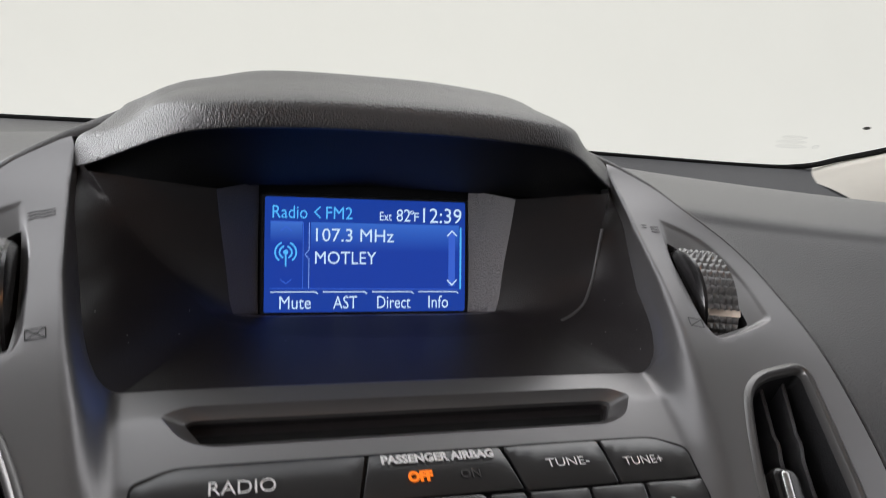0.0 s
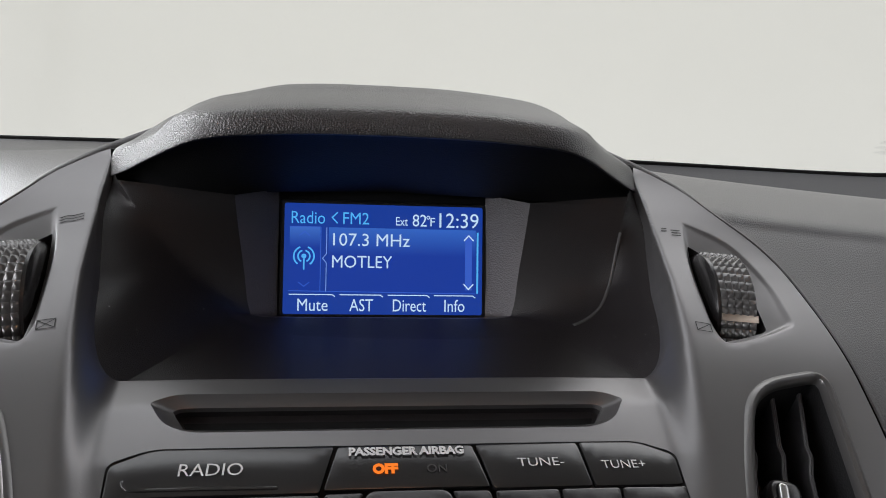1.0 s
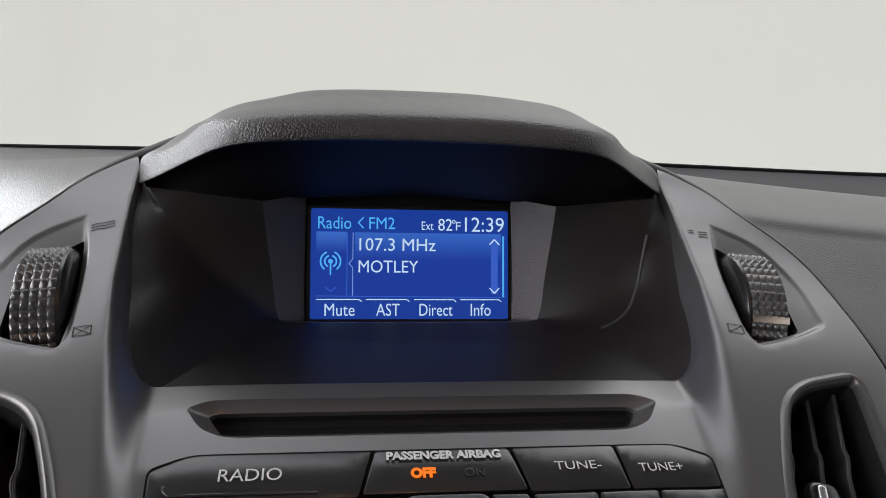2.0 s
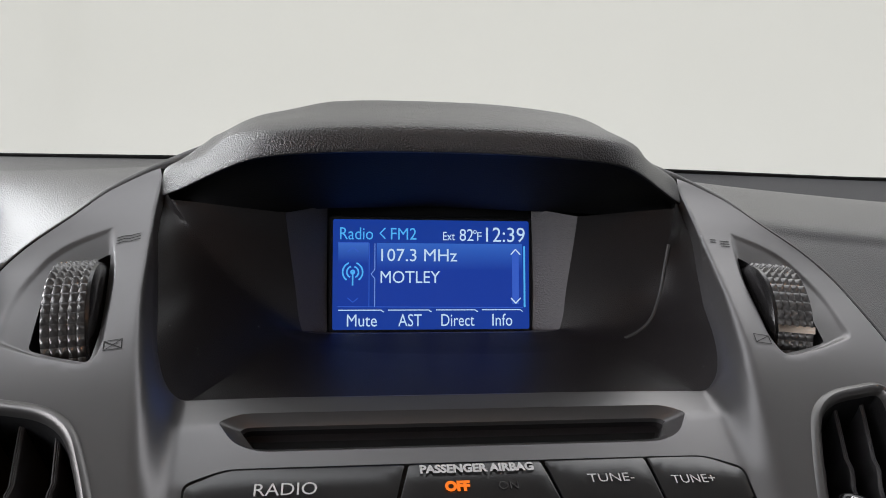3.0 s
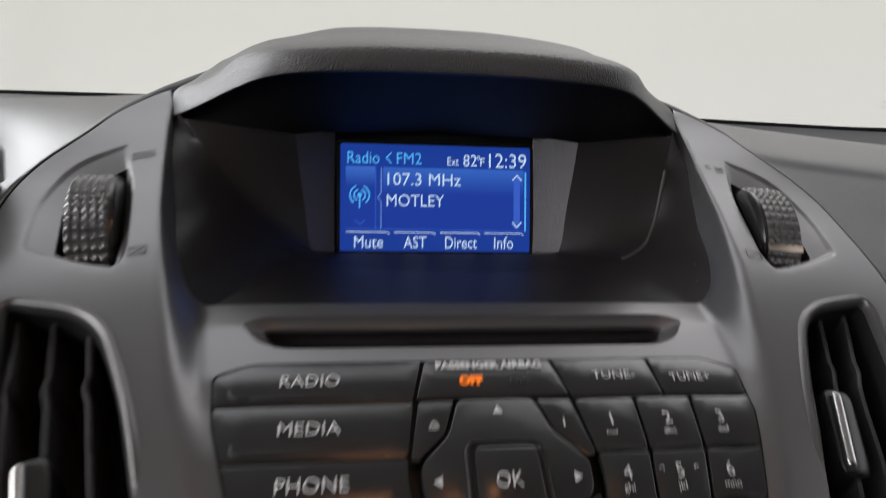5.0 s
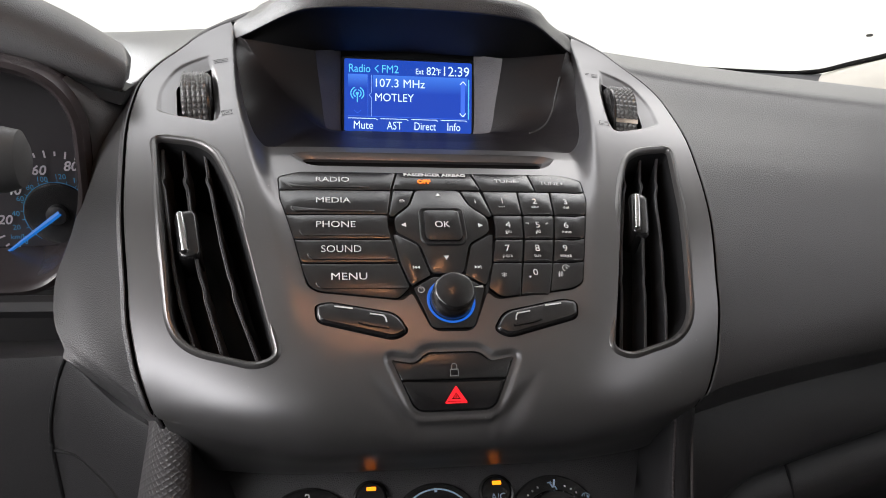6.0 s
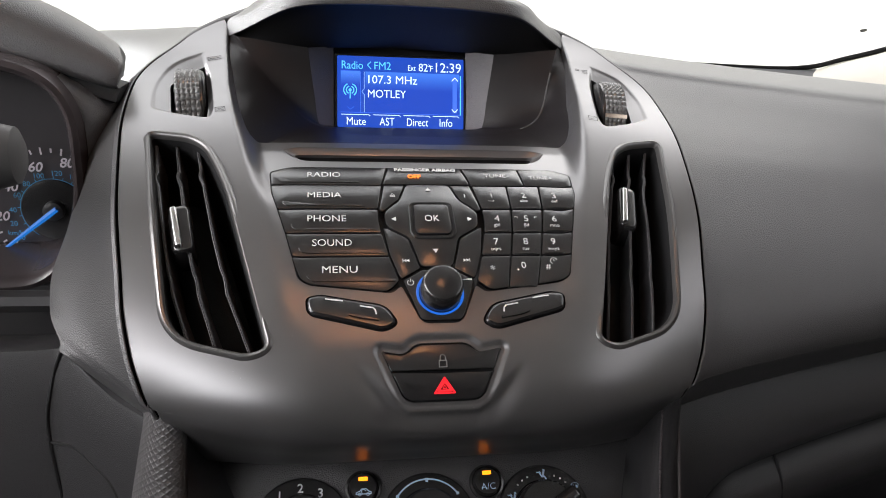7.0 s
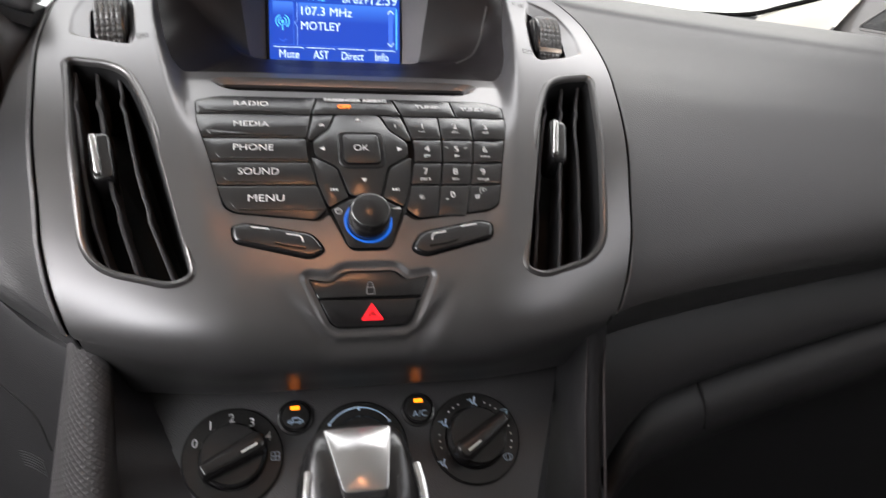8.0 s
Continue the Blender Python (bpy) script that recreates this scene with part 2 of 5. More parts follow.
def rim(loop, profile, fn, closed_loop=True, cap=False, bm=None):
    """A skirt along a loop: profile holds (outward, up) steps; cap fills the last one."""
    bm = bm or bmesh.new()
    rows = []
    for grow, up in profile:
        rows.append([bm.verts.new(fn(x, q, up)) for x, q in (grown(loop, grow) if grow else loop)])
    for a, b in zip(rows, rows[1:]):
        for i in range(len(a)):
            j = (i + 1) % len(a)
            bm.faces.new((a[i], a[j], b[j], b[i]))
    if cap:
        f = bm.faces.new(rows[-1])
        bmesh.ops.triangulate(bm, faces=[f])
    bmesh.ops.recalc_face_normals(bm, faces=bm.faces)
    return bm


def lettering(text, size, x, q, fn, mat, parent, up=0.0003, fit=0.0, align="CENTER", slant=0.0, turn=0.0, name="lettering", bold=0.0):
    """Words laid onto fn(x, q), q running down the page: size is the height of a capital, fit the width of the whole."""
    data = bpy.data.curves.new(name, "FONT")
    data.body, data.size, data.align_x, data.align_y, data.offset, data.resolution_u = text, size / 0.69, "LEFT", "BOTTOM_BASELINE", bold, 3
    ob = bpy.data.objects.new(name, data)
    scene.collection.objects.link(ob)
    bpy.context.view_layer.update()
    me = bpy.data.meshes.new_from_object(ob.evaluated_get(bpy.context.evaluated_depsgraph_get()))
    bpy.data.objects.remove(ob)
    c, s = math.cos(radians(turn)), math.sin(radians(turn))
    xs = [v.co.x for v in me.vertices]
    lo, wide = min(xs), max(xs) - min(xs)
    scale = fit / wide if fit else 1.0
    shift = {"CENTER": -0.5, "LEFT": 0.0, "RIGHT": -1.0}[align] * wide * scale
    for v in me.vertices:
        tx, ty = (v.co.x - lo) * scale + shift + slant * v.co.y, v.co.y - size / 2
        v.co = fn(x + c * tx - s * ty, q - s * tx - c * ty, up)
    me.materials.clear()
    me.materials.append(mat)
    return under(new(name, me), parent)


def revolve(profile, n, fn=None, spin=360):
    """A turned body about its z axis from (radius, height) points."""
    rows = []
    for k in range(n if spin == 360 else n + 1):
        a = radians(spin) * k / n
        rows.append([(r * math.cos(a), r * math.sin(a), h) for r, h in profile])
    if spin == 360:
        rows.append(rows[0])
    if fn:
        rows = [[fn(*p) for p in row] for row in rows]
    return loft(rows)


# ---- the curved face of the centre panel: x across, q down along its middle line, up away from it ----
PROFILE = [(0.420, 1.139), (0.358, 1.1175), (0.309, 1.0997), (0.250, 1.0745), (0.205, 1.0515), (0.173, 1.0330), (0.150, 1.0165), (0.130, 0.9995), (0.112, 0.9805), (0.101, 0.9650), (0.0972, 0.9520), (0.1000, 0.9410), (0.1085, 0.9300), (0.120, 0.9185), (0.129, 0.9085), (0.137, 0.9000)]
LINE = spline(PROFILE, 20)
ALONG = np.r_[0, np.cumsum(np.hypot(*np.diff(LINE, axis=0).T))]
SLOPE = np.gradient(LINE, ALONG, axis=0)
SLOPE /= np.linalg.norm(SLOPE, axis=1)[:, None]
EDGE = [(0.07, -0.002), (0.10, 0.002), (0.14, 0.008), (0.20, 0.005), (0.25, 0.006), (0.30, 0.013), (0.34, 0.018), (0.38, 0.0215), (0.41, 0.0170), (0.436, 0.0090), (0.444, 0.0066)]
EDGE = [tuple(p) for p in spline(EDGE, 8)]
HALF = [(0.066, 0.1245), (0.0845, 0.1417), (0.103, 0.153), (0.1215, 0.166), (0.139, 0.1722), (0.1644, 0.1728), (0.1924, 0.1709), (0.22, 0.1676), (0.255, 0.1632), (0.278, 0.1598), (0.3, 0.1564), (0.32, 0.1538), (0.3433, 0.1487), (0.36, 0.1436), (0.3813, 0.1385), (0.404, 0.1356), (0.418, 0.1340), (0.4265, 0.1324), (0.4345, 0.1294), (0.4395, 0.1250), (0.4425, 0.1180), (0.4436, 0.1120), (0.4436, 0.090)]
RIDGE = [(0.07, 0.1235), (0.098, 0.1215), (0.114, 0.1195), (0.15, 0.1155), (0.182, 0.1105), (0.203, 0.1065), (0.223, 0.1025), (0.241, 0.0985), (0.26, 0.0925), (0.285, 0.0865), (0.31, 0.0805)]
WIDE = [(0.07, 0.003), (0.105, 0.004), (0.15, 0.008), (0.19, 0.0145), (0.23, 0.012), (0.26, 0.014), (0.3, 0.018)]
DIP = [(0.07, 0.001), (0.10, 0.004), (0.13, 0.013), (0.16, 0.018), (0.188, 0.018), (0.207, 0.011), (0.231, 0.006), (0.26, 0.0035), (0.30, 0.003), (0.345, 0.0)]
CX = 0.0015


def panel_out(x, q):
    a, h = abs(x), max(lin(q, HALF), 0.13)
    drop = lin(q, EDGE) * max(0.0, min(1.0, (a - 0.06) / (h - 0.06))) ** 1.6
    return -drop - lin(q, DIP) * ease((lin(q, RIDGE) - a) / lin(q, WIDE))


def face(x, q, up=0.0):
    y, z = np.interp(q, ALONG, LINE[:, 0]), np.interp(q, ALONG, LINE[:, 1])
    ty, tz = np.interp(q, ALONG, SLOPE[:, 0]), np.interp(q, ALONG, SLOPE[:, 1])
    o = panel_out(x, q) + up
    return Vector((x, y + tz * o, z - ty * o))


def glyph(polys, x, q, fn, mat, parent, up=0.0003, size=1.0, name="symbol", turn=0.0, flip=1):
    """A printed sign from flat polygons about its middle, y up the page."""
    bm = bmesh.new()
    c, s = math.cos(radians(turn)), math.sin(radians(turn))
    for poly in polys:
        vs = [bm.verts.new(fn(x + (c * px * flip - s * py) * size, q - (s * px * flip + c * py) * size, up)) for px, py in poly]
        f = bm.faces.new(vs)
        if len(vs) > 4:
            bmesh.ops.triangulate(bm, faces=[f])
    return part(name, bm, mat, parent)


def stroke(points, w, closed=False):
    """Quads along a line of width w, for glyph()."""
    p = [np.array(v, float) for v in points]
    if closed:
        p.append(p[0])
    res = []
    for a, b in zip(p, p[1:]):
        d = (b - a) / (np.linalg.norm(b - a) + 1e-9)
        n = np.array([-d[1], d[0]]) * w / 2
        a, b = a - d * w * 0.3, b + d * w * 0.3
        res.append([a + n, a - n, b - n, b + n])
    return res


def arc(cx, cy, r, a0, a1, n=14):
    return [(cx + r * math.cos(radians(a)), cy + r * math.sin(radians(a))) for a in np.linspace(a0, a1, n)]


def button(name, poly, fn, mat, parent, h=0.0016, r=0.0012, gap=0.0003, soft=0.0009, low=-0.001, label=""):
    """A key that stands h proud of fn with a rounded top edge."""
    loop = densed(grown(rounded(poly, r, 4), -gap), 0.004)
    return part(name, rim(loop, [(0, low), (0, h - soft), (-soft * 0.3, h - soft * 0.3), (-soft, h)], fn, cap=True), mat, parent, label)


# ---- the hall and the car's shell ----
def slab(x0, x1, y0, y1, z0, z1):
    bm = bmesh.new()
    bmesh.ops.create_cube(bm, size=1, matrix=Matrix.LocRotScale(((x0 + x1) / 2, (y0 + y1) / 2, (z0 + z1) / 2), None, (x1 - x0, y1 - y0, z1 - z0)))
    return bm


def setting(name, bm, mat, label="", category=""):
    return tagged(mesh_object(name, bm, mat), label, category, kind="structure")


def sweep_wall():
    """One sheet: floor, a wide curve, and the white wall ahead."""
    prof = spline([(-9, 0), (1.5, 0.0), (4.2, 0.0), (5.6, 0.35), (6.2, 1.5), (6.3, 3.5), (6.3, 6.5)], 8)
    fold = lambda x: 0.05 if x < -2.16 else 0.0
    return loft([[(x, y - fold(x) * (y > 5), z) for y, z in prof] for x in (-9, -6, -4, -2.6, -2.22, -2.16, -1.8, -1, 0, 2, 4, 6, 9)])


setting("ground", sweep_wall(), HALLWALL, "white seamless photo hall wall and floor", "studio backdrop")

# ---- the centre panel ----
panel = thing("centre_panel", "satin grey plastic centre stack panel with rounded wings", "dashboard panel", face(0, 0.38))
half = [(h, q) for q, h in HALF]
INSIDE = [(0.1222, 0.074), (0.1195, 0.105), (0.1160, 0.125), (0.1125, 0.145), (0.1078, 0.170), (0.1040, 0.183), (0.1000, 0.189), (0.0950, 0.1912), (0.085, 0.1915), (0.045, 0.1915)]
right = [tuple(p) for p in resample(spline(half, 6), 90)] + [(0.05, 0.4425)]
inn = [tuple(p) for p in resample(spline(INSIDE, 8), 260)]
outer = right + [(-x, q) for x, q in reversed(right)] + [(-x, q) for x, q in inn] + [(0.0, 0.1915)] + list(reversed(inn))
outer = densed(outer, 0.004)


def both(poly):
    return [poly, [(-x, q) for x, q in poly]]


VENT = rounded([(0.1555, 0.2015, 0.006), (0.1250, 0.2080, 0.020), (0.1100, 0.2420, 0.03), (0.0835, 0.3440, 0.012), (0.0935, 0.3475, 0.012), (0.1330, 0.3350, 0.03), (0.1430, 0.2720, 0.02)], 0.008, 8)
WHEEL = rounded([(0.1322, 0.1245, 0.002), (0.1380, 0.1290, 0.006), (0.1515, 0.1450, 0.004), (0.1468, 0.1765, 0.002), (0.1255, 0.1825, 0.003), (0.1258, 0.168, 0.006)], 0.003)
SCOOP = rounded([(0.1340, 0.1085, 0.003), (0.1550, 0.122, 0.02), (0.1625, 0.148, 0.02), (0.1590, 0.1755, 0.004), (0.1420, 0.1830, 0.02), (0.1228, 0.1885, 0.008), (0.1210, 0.178, 0.006), (0.1270, 0.137, 0.004)], 0.006)
SLOT = rounded([(-0.0808, 0.2048, 0.002), (-0.074, 0.2005, 0.006), (0.074, 0.2005, 0.006), (0.0808, 0.2048, 0.002), (0.0745, 0.2150, 0.006), (0.066, 0.2190, 0.006), (-0.066, 0.2190, 0.006), (-0.0745, 0.2150, 0.006)], 0.004)
PADS = rounded([(CX + x, q, r) for x, q, r in [(-0.0885, 0.2305, 0.003), (-0.077, 0.2255, 0.004), (0.077, 0.2255, 0.004), (0.0885, 0.2305, 0.003), (0.0866, 0.250, 0), (0.0785, 0.280, 0), (0.0715, 0.3085, 0.006), (0.066, 0.3118, 0.004), (0.024, 0.3170, 0.004), (0.0195, 0.3125, 0.002), (0.0105, 0.3340, 0.005), (-0.0105, 0.3340, 0.005), (-0.0195, 0.3125, 0.002), (-0.024, 0.3170, 0.004), (-0.066, 0.3118, 0.004), (-0.0715, 0.3085, 0.006), (-0.0785, 0.280, 0), (-0.0866, 0.250, 0)]], 0.003)
CALL = rounded([(0.0672, 0.3185, 0.003), (0.0665, 0.3285, 0.006), (0.0285, 0.3385, 0.005), (0.0205, 0.3340, 0.005), (0.0270, 0.3235, 0.005), (0.0600, 0.3168, 0.005)], 0.004)
CALLS = [[(CX - 0.0008 + x, q) for x, q in CALL], [(CX - 0.0008 - x, q) for x, q in CALL]]
HAZARD = rounded([(CX - 0.0012 + x, q, r) for x, q, r in [(-0.0302, 0.3475, 0.0006), (-0.0190, 0.3495, 0.003), (-0.0128, 0.3440, 0.003), (0.0128, 0.3440, 0.003), (0.0190, 0.3495, 0.003), (0.0302, 0.3475, 0.0006), (0.0205, 0.3705, 0.003), (0.0165, 0.3733, 0.004), (-0.0165, 0.3733, 0.004), (-0.0205, 0.3705, 0.003)]], 0.003)


def reach(p, loop):
    """The distance from p to a closed loop."""
    l = np.array(loop)
    a, d = l, np.roll(l, -1, 0) - l
    s = np.clip(((p - a) * d).sum(1) / ((d**2).sum(1) + 1e-15), 0, 1)
    return float(np.sqrt((((a + s[:, None] * d) - p) ** 2).sum(1)).min())


def groove(x, q):
    """The pressed hollow round the hazard switch and the crease below it."""
    if abs(x) > 0.06 or not 0.335 < q < 0.40:
        return 0.0
    d = reach(np.array([x, q]), HAZARD)
    low = 0.0016 * ease((0.0040 - d) / 0.0018)
    a = abs(x)
    line = 0.3785 - 1.12 * max(0.0, a - 0.0195 + 0.002 * math.exp(-(((a - 0.0195) / 0.003) ** 2)))
    below = (q - line) * (1.0 - 0.33 * ease((a - 0.0165) / 0.010))
    fade = ease((0.047 - a) / 0.02)
    return -low - 0.0026 * fade * ease((below + 0.003) / 0.006) * ease((0.014 - below) / 0.012)


def wheel_hollow(x, q):
    """The hollow in which a vent wheel sits: it deepens towards a step beside the wheel."""
    a = abs(x)
    if not (0.115 < a < 0.17 and 0.10 < q < 0.20) or not inside([(a, q)], SCOOP)[0]:
        return 0.0
    edge = ease(reach(np.array([a, q]), SCOOP) / 0.0032)
    return -0.0048 * edge * ease((0.167 - a) / 0.034) * ease((q - 0.104) / 0.05)


def face_flat(x, q, up=0.0):
    return face(x, q, up + groove(x, q) + wheel_hollow(x, q))


extra = []
for q in np.arange(0.075, 0.33, 0.0022):
    for k in (-0.25, -0.08, 0.08, 0.25, 0.42, 0.58, 0.75, 0.92, 1.08, 1.25):
        w = lin(q, RIDGE) - lin(q, WIDE) * k
        extra += [(w, q), (-w, q)]
for d in (0.0012, 0.0024, 0.0036, 0.0050, 0.0062):
    extra += [tuple(p) for p in densed(grown(HAZARD, d), 0.0025)]
for q in np.arange(0.356, 0.396, 0.0016):
    extra += [(x, q) for x in np.arange(-0.046, 0.046, 0.0016) if not inside([(x, q)], grown(HAZARD, 0.006))[0]]
for d in (-0.0003, 0.0003, 0.0008, 0.0013, 0.0019, 0.0025, 0.0031, 0.0037, 0.0050):
    for loop in both(densed(grown(SCOOP, -d), 0.0012)):
        extra += [p for p in loop if not inside([(abs(p[0]), p[1])], grown(WHEEL, 0.0006))[0]]
holes = [*both(WHEEL), *both(VENT), SLOT, PADS, *CALLS, HAZARD]
part("bezel", sheet(outer, [densed(h, 0.004) for h in holes], face_flat, 0.0032, extra), GREY, panel, sharp=85)
part("edge", rim(right + [(-x, q) for x, q in reversed(right)], [(0, 0), (0.0006, -0.0007), (0.0008, -0.003), (0.0008, -0.014)], face), GREY, panel)
part("inner_edge", rim(inn + [(0.0, 0.1915)] + [(-x, q) for x, q in reversed(inn)], [(0, 0), (-0.0006, -0.0003), (-0.0012, -0.0010), (-0.0016, -0.0022), (-0.0017, -0.0075)], face), GREY, panel)
tagged(part("gasket", rim(right + [(-x, q) for x, q in reversed(right)], [(0.0008, -0.0022), (0.0010, -0.0045), (0.0017, -0.0046), (0.0021, -0.0016), (0.0024, -0.0020)], face), RUBBER, panel), "black rubber gasket round the panel")
part("edge_lip", rim(right + [(-x, q) for x, q in reversed(right)], [(0.0021, -0.0040), (0.00225, -0.0016), (0.0028, -0.0013), (0.0046, -0.0022), (0.0050, -0.012)], face), LEATHER, panel)


for side in (-1, 1):
    loop = densed([(side * x, q) for x, q in WHEEL], 0.003)
    part("wheel_hole", rim(loop, [(0, 0), (-0.0003, -0.0008), (-0.0004, -0.018)], face_flat), BLACK, panel)


def ringed(loop, n=160):
    """A closed loop in n equal steps from its leftmost point."""
    k = min(range(len(loop)), key=lambda i: loop[i][0])
    line = list(loop[k:]) + list(loop[: k + 1])
    return [tuple(p) for p in resample(line, n + 1)[:-1]]


wide = ringed(SLOT)
MOUTH = ringed(rounded([(-0.0735, 0.2062), (-0.0715, 0.2046), (0.0715, 0.2046), (0.0735, 0.2062), (0.0680, 0.2150), (-0.0680, 0.2150)], 0.001))
rows = [[face(x, q, up) for x, q in [(a + (c - a) * s, b + (d - b) * s) for (a, b), (c, d) in zip(wide, MOUTH)]] for s, up in ((-0.10, 0.0), (0.02, -0.0004), (0.14, -0.0012), (0.95, -0.0040), (1.0, -0.0060))]
part("slot_lead_in", loft(rows, closed=True), GREY, panel)
part("slot_mouth", rim(MOUTH, [(0.0, -0.0060), (-0.0002, -0.0085)], face, cap=True), TRIM, panel)
part("slot_gap", rim(rounded([(-0.0702, 0.2088), (0.0702, 0.2088), (0.0680, 0.2132), (-0.0680, 0.2132)], 0.0006), [(0.0, -0.0086), (-0.0001, -0.0078)], face, cap=True), RUBBER, panel)

# ---- the display housing ----
housing = thing("display_housing", "dark grained housing with a deep hood over the display", "display housing", (0, 0.33, 1.05))
RINGS = [
    [(0.1108, 0.3255, 1.1100), (0.1085, 0.322, 1.103), (0.1040, 0.315, 1.085), (0.1004, 0.310, 1.0707), (0.0920, 0.302, 1.061), (0.0743, 0.297, 1.0555), (0.040, 0.300, 1.0500), (0, 0.300, 1.0498)],
    [(0.0662, 0.3304, 1.1045), (0.066, 0.330, 1.103), (0.0645, 0.328, 1.09), (0.062, 0.325, 1.072), (0.0597, 0.321, 1.056), (0.055, 0.3206, 1.0520), (0.03, 0.3206, 1.0515), (0, 0.3206, 1.0515)],
    [(0.0485, 0.3480, 1.1045), (0.0485, 0.3475, 1.103), (0.0485, 0.343, 1.087), (0.0485, 0.337, 1.067), (0.0482, 0.3312, 1.0505), (0.047, 0.331, 1.0485), (0.025, 0.331, 1.0482), (0, 0.331, 1.0482)],
]


FOLD_LEFT = [(-0.1135, 0.3262, 1.1105), (-0.1072, 0.3230, 1.1022), (-0.1005, 0.3200, 1.0935), (-0.0890, 0.3155, 1.0800), (-0.0755, 0.3105, 1.0660), (-0.0630, 0.3060, 1.0560), (-0.0380, 0.3030, 1.0505), (0, 0.300, 1.0498)]


def round_ring(ring):
    r = spline(ring, 6)
    if ring is RINGS[0]:
        return [tuple(p) for p in r] + [tuple(p) for p in spline(FOLD_LEFT, 6)[-2::-1]]
    return mirrored(r)


def mirrored(r):
    return [tuple(p) for p in r] + [(-x, y, z) for x, y, z in r[-2::-1]]


def blended(a, b, s):
    return [tuple(np.array(p) + (np.array(q) - np.array(p)) * s) for p, q in zip(a, b)]


def folded(rings, soft=0.02, steps=4):
    """Flat bands between rings, with narrow rounded folds."""
    rows = [rings[0]]
    for i in range(len(rings) - 1):
        lo, hi = (0.0 if i == 0 else soft), (1.0 if i == len(rings) - 2 else 1 - soft)
        for s in np.linspace(lo, hi, steps + 1)[0 if i else 1 :]:
            rows.append(blended(rings[i], rings[i + 1], s))
    return rows


def anchored(line, anchors, k=6):
    """The line cut into k equal steps between its places nearest to the anchors."""
    p = np.array(line)
    at = [int(np.hypot(*(p - a).T).argmin()) for a in anchors]
    res = []
    for i, j in zip(at, at[1:]):
        res += [tuple(v) for v in resample(p[i : j + 1], k + 1)[:-1]]
    return res + [tuple(p[at[-1]])]


rim_line = [tuple(p) for p in resample(inn + [(0.0, 0.1915)], 400)]
RIM3 = mirrored([tuple(face(x, q, -0.0040)) for x, q in anchored(rim_line, [(0.1222, 0.074), (0.1212, 0.0880), (0.1160, 0.125), (0.1095, 0.162), (0.1045, 0.182), (0.096, 0.191), (0.045, 0.1915), (0, 0.1915)])])
part("surround", loft(folded([RIM3] + [round_ring(r) for r in RINGS[:2]])), TRIM, housing, sharp=28)
part("screen_funnel", loft(folded([round_ring(r) for r in RINGS[1:]])), FUNNEL, housing, "grained frame sloping in to the display")

glint = spline(RINGS[0], 6)[9:29]
LIP = [(0.0, 0.2975, 1.1365), (0.030, 0.2970, 1.1362), (0.058, 0.2968, 1.1347), (0.074, 0.3010, 1.1322), (0.086, 0.309, 1.1275), (0.100, 0.3215, 1.1200), (0.112, 0.333, 1.1135), (0.1222, 0.343, 1.1085)]
CREST = [(0.0, 0.380, 1.1520), (0.030, 0.382, 1.1515), (0.058, 0.388, 1.1492), (0.077, 0.392, 1.1465), (0.089, 0.394, 1.1425), (0.097, 0.395, 1.1382), (0.1035, 0.397, 1.1335), (0.1085, 0.400, 1.1290)]


def hood_rows():
    rows = []
    for (x, ly, lz), (cx, cy, cz) in zip(spline(LIP, 5), spline(CREST, 5)):
        k = min(1.0, (cz - lz) / 0.0152)
        a, n, e = abs(x) / 0.1222, ease((x - 0.066) / 0.03), ease((x - 0.098) / 0.024)
        under = (x * 0.9, 0.349 - 0.012 * a, 1.1045 - 0.001 * a)
        rows.append(spline([under, (x, ly + 0.010, lz - 0.0035), (x, ly + 0.0015, lz - 0.0006), (x, ly, lz + 0.0006), (x + 0.0001, ly + 0.0006 + 0.0035 * n, lz + 0.0045 * k), (x * 0.8 + cx * 0.2 + 0.0024 * e, ly + 0.0024 + 0.0060 * n, lz + 0.0080 * k + 0.0016 * e), (x * 0.7 + cx * 0.3 + 0.0022 * e, ly + 0.0060 + 0.0060 * n, lz + 0.0100 * k + 0.0020 * e), (x * 0.4 + cx * 0.6 + 0.0012 * e, ly + 0.018, lz + 0.0116 * k + 0.0036 * e), (cx, (ly + cy) / 2 + 0.01, cz - 0.0018 * k + 0.0034 * e), (cx, cy, cz + 0.0012 * e), (cx * 1.01, cy + 0.05, cz - 0.010), (cx * 1.03, cy + 0.13, 1.085)], 5))
    sag = lambda x, y: 0.003 * ease((abs(x) - 0.045) / 0.03) * ease((0.120 - abs(x)) / 0.02) * ease((y - 0.32) / 0.05)
    last = rows[-1]
    rows.append([(x + 0.0004, y + 0.0012, z - 0.0010) for x, y, z in last])
    rows.append([(x + 0.0006, y + 0.0030, z - 0.014) for x, y, z in last])
    return [[(-x, y, z - sag(x, y)) for x, y, z in r] for r in rows[:0:-1]] + rows


# Added slab that keeps light from leaking in above the screen.
part("light_stop", slab(-0.112, 0.112, 0.3535, 0.3565, 1.02, 1.117), BLACK, housing)
HOOD = hood_rows()
# The underside is coloured black to hold the shade below the lip.
part("hood_underside", loft([r[:11] for r in HOOD]), MATTBLACK, housing)
part("hood", loft([r[10:] for r in HOOD]), HOODSKIN, housing, "black grained hood with a rounded lip")

# ---- the display ----
SC, SA = Vector((0.0006, 0.3382, 1.0741)), radians(18)


def glass(x, q, up=0.0):
    """x across and q down from the middle of the screen."""
    return Vector((SC.x + x, SC.y - q * math.sin(SA) - up * math.cos(SA), SC.z - q * math.cos(SA) + up * math.sin(SA)))


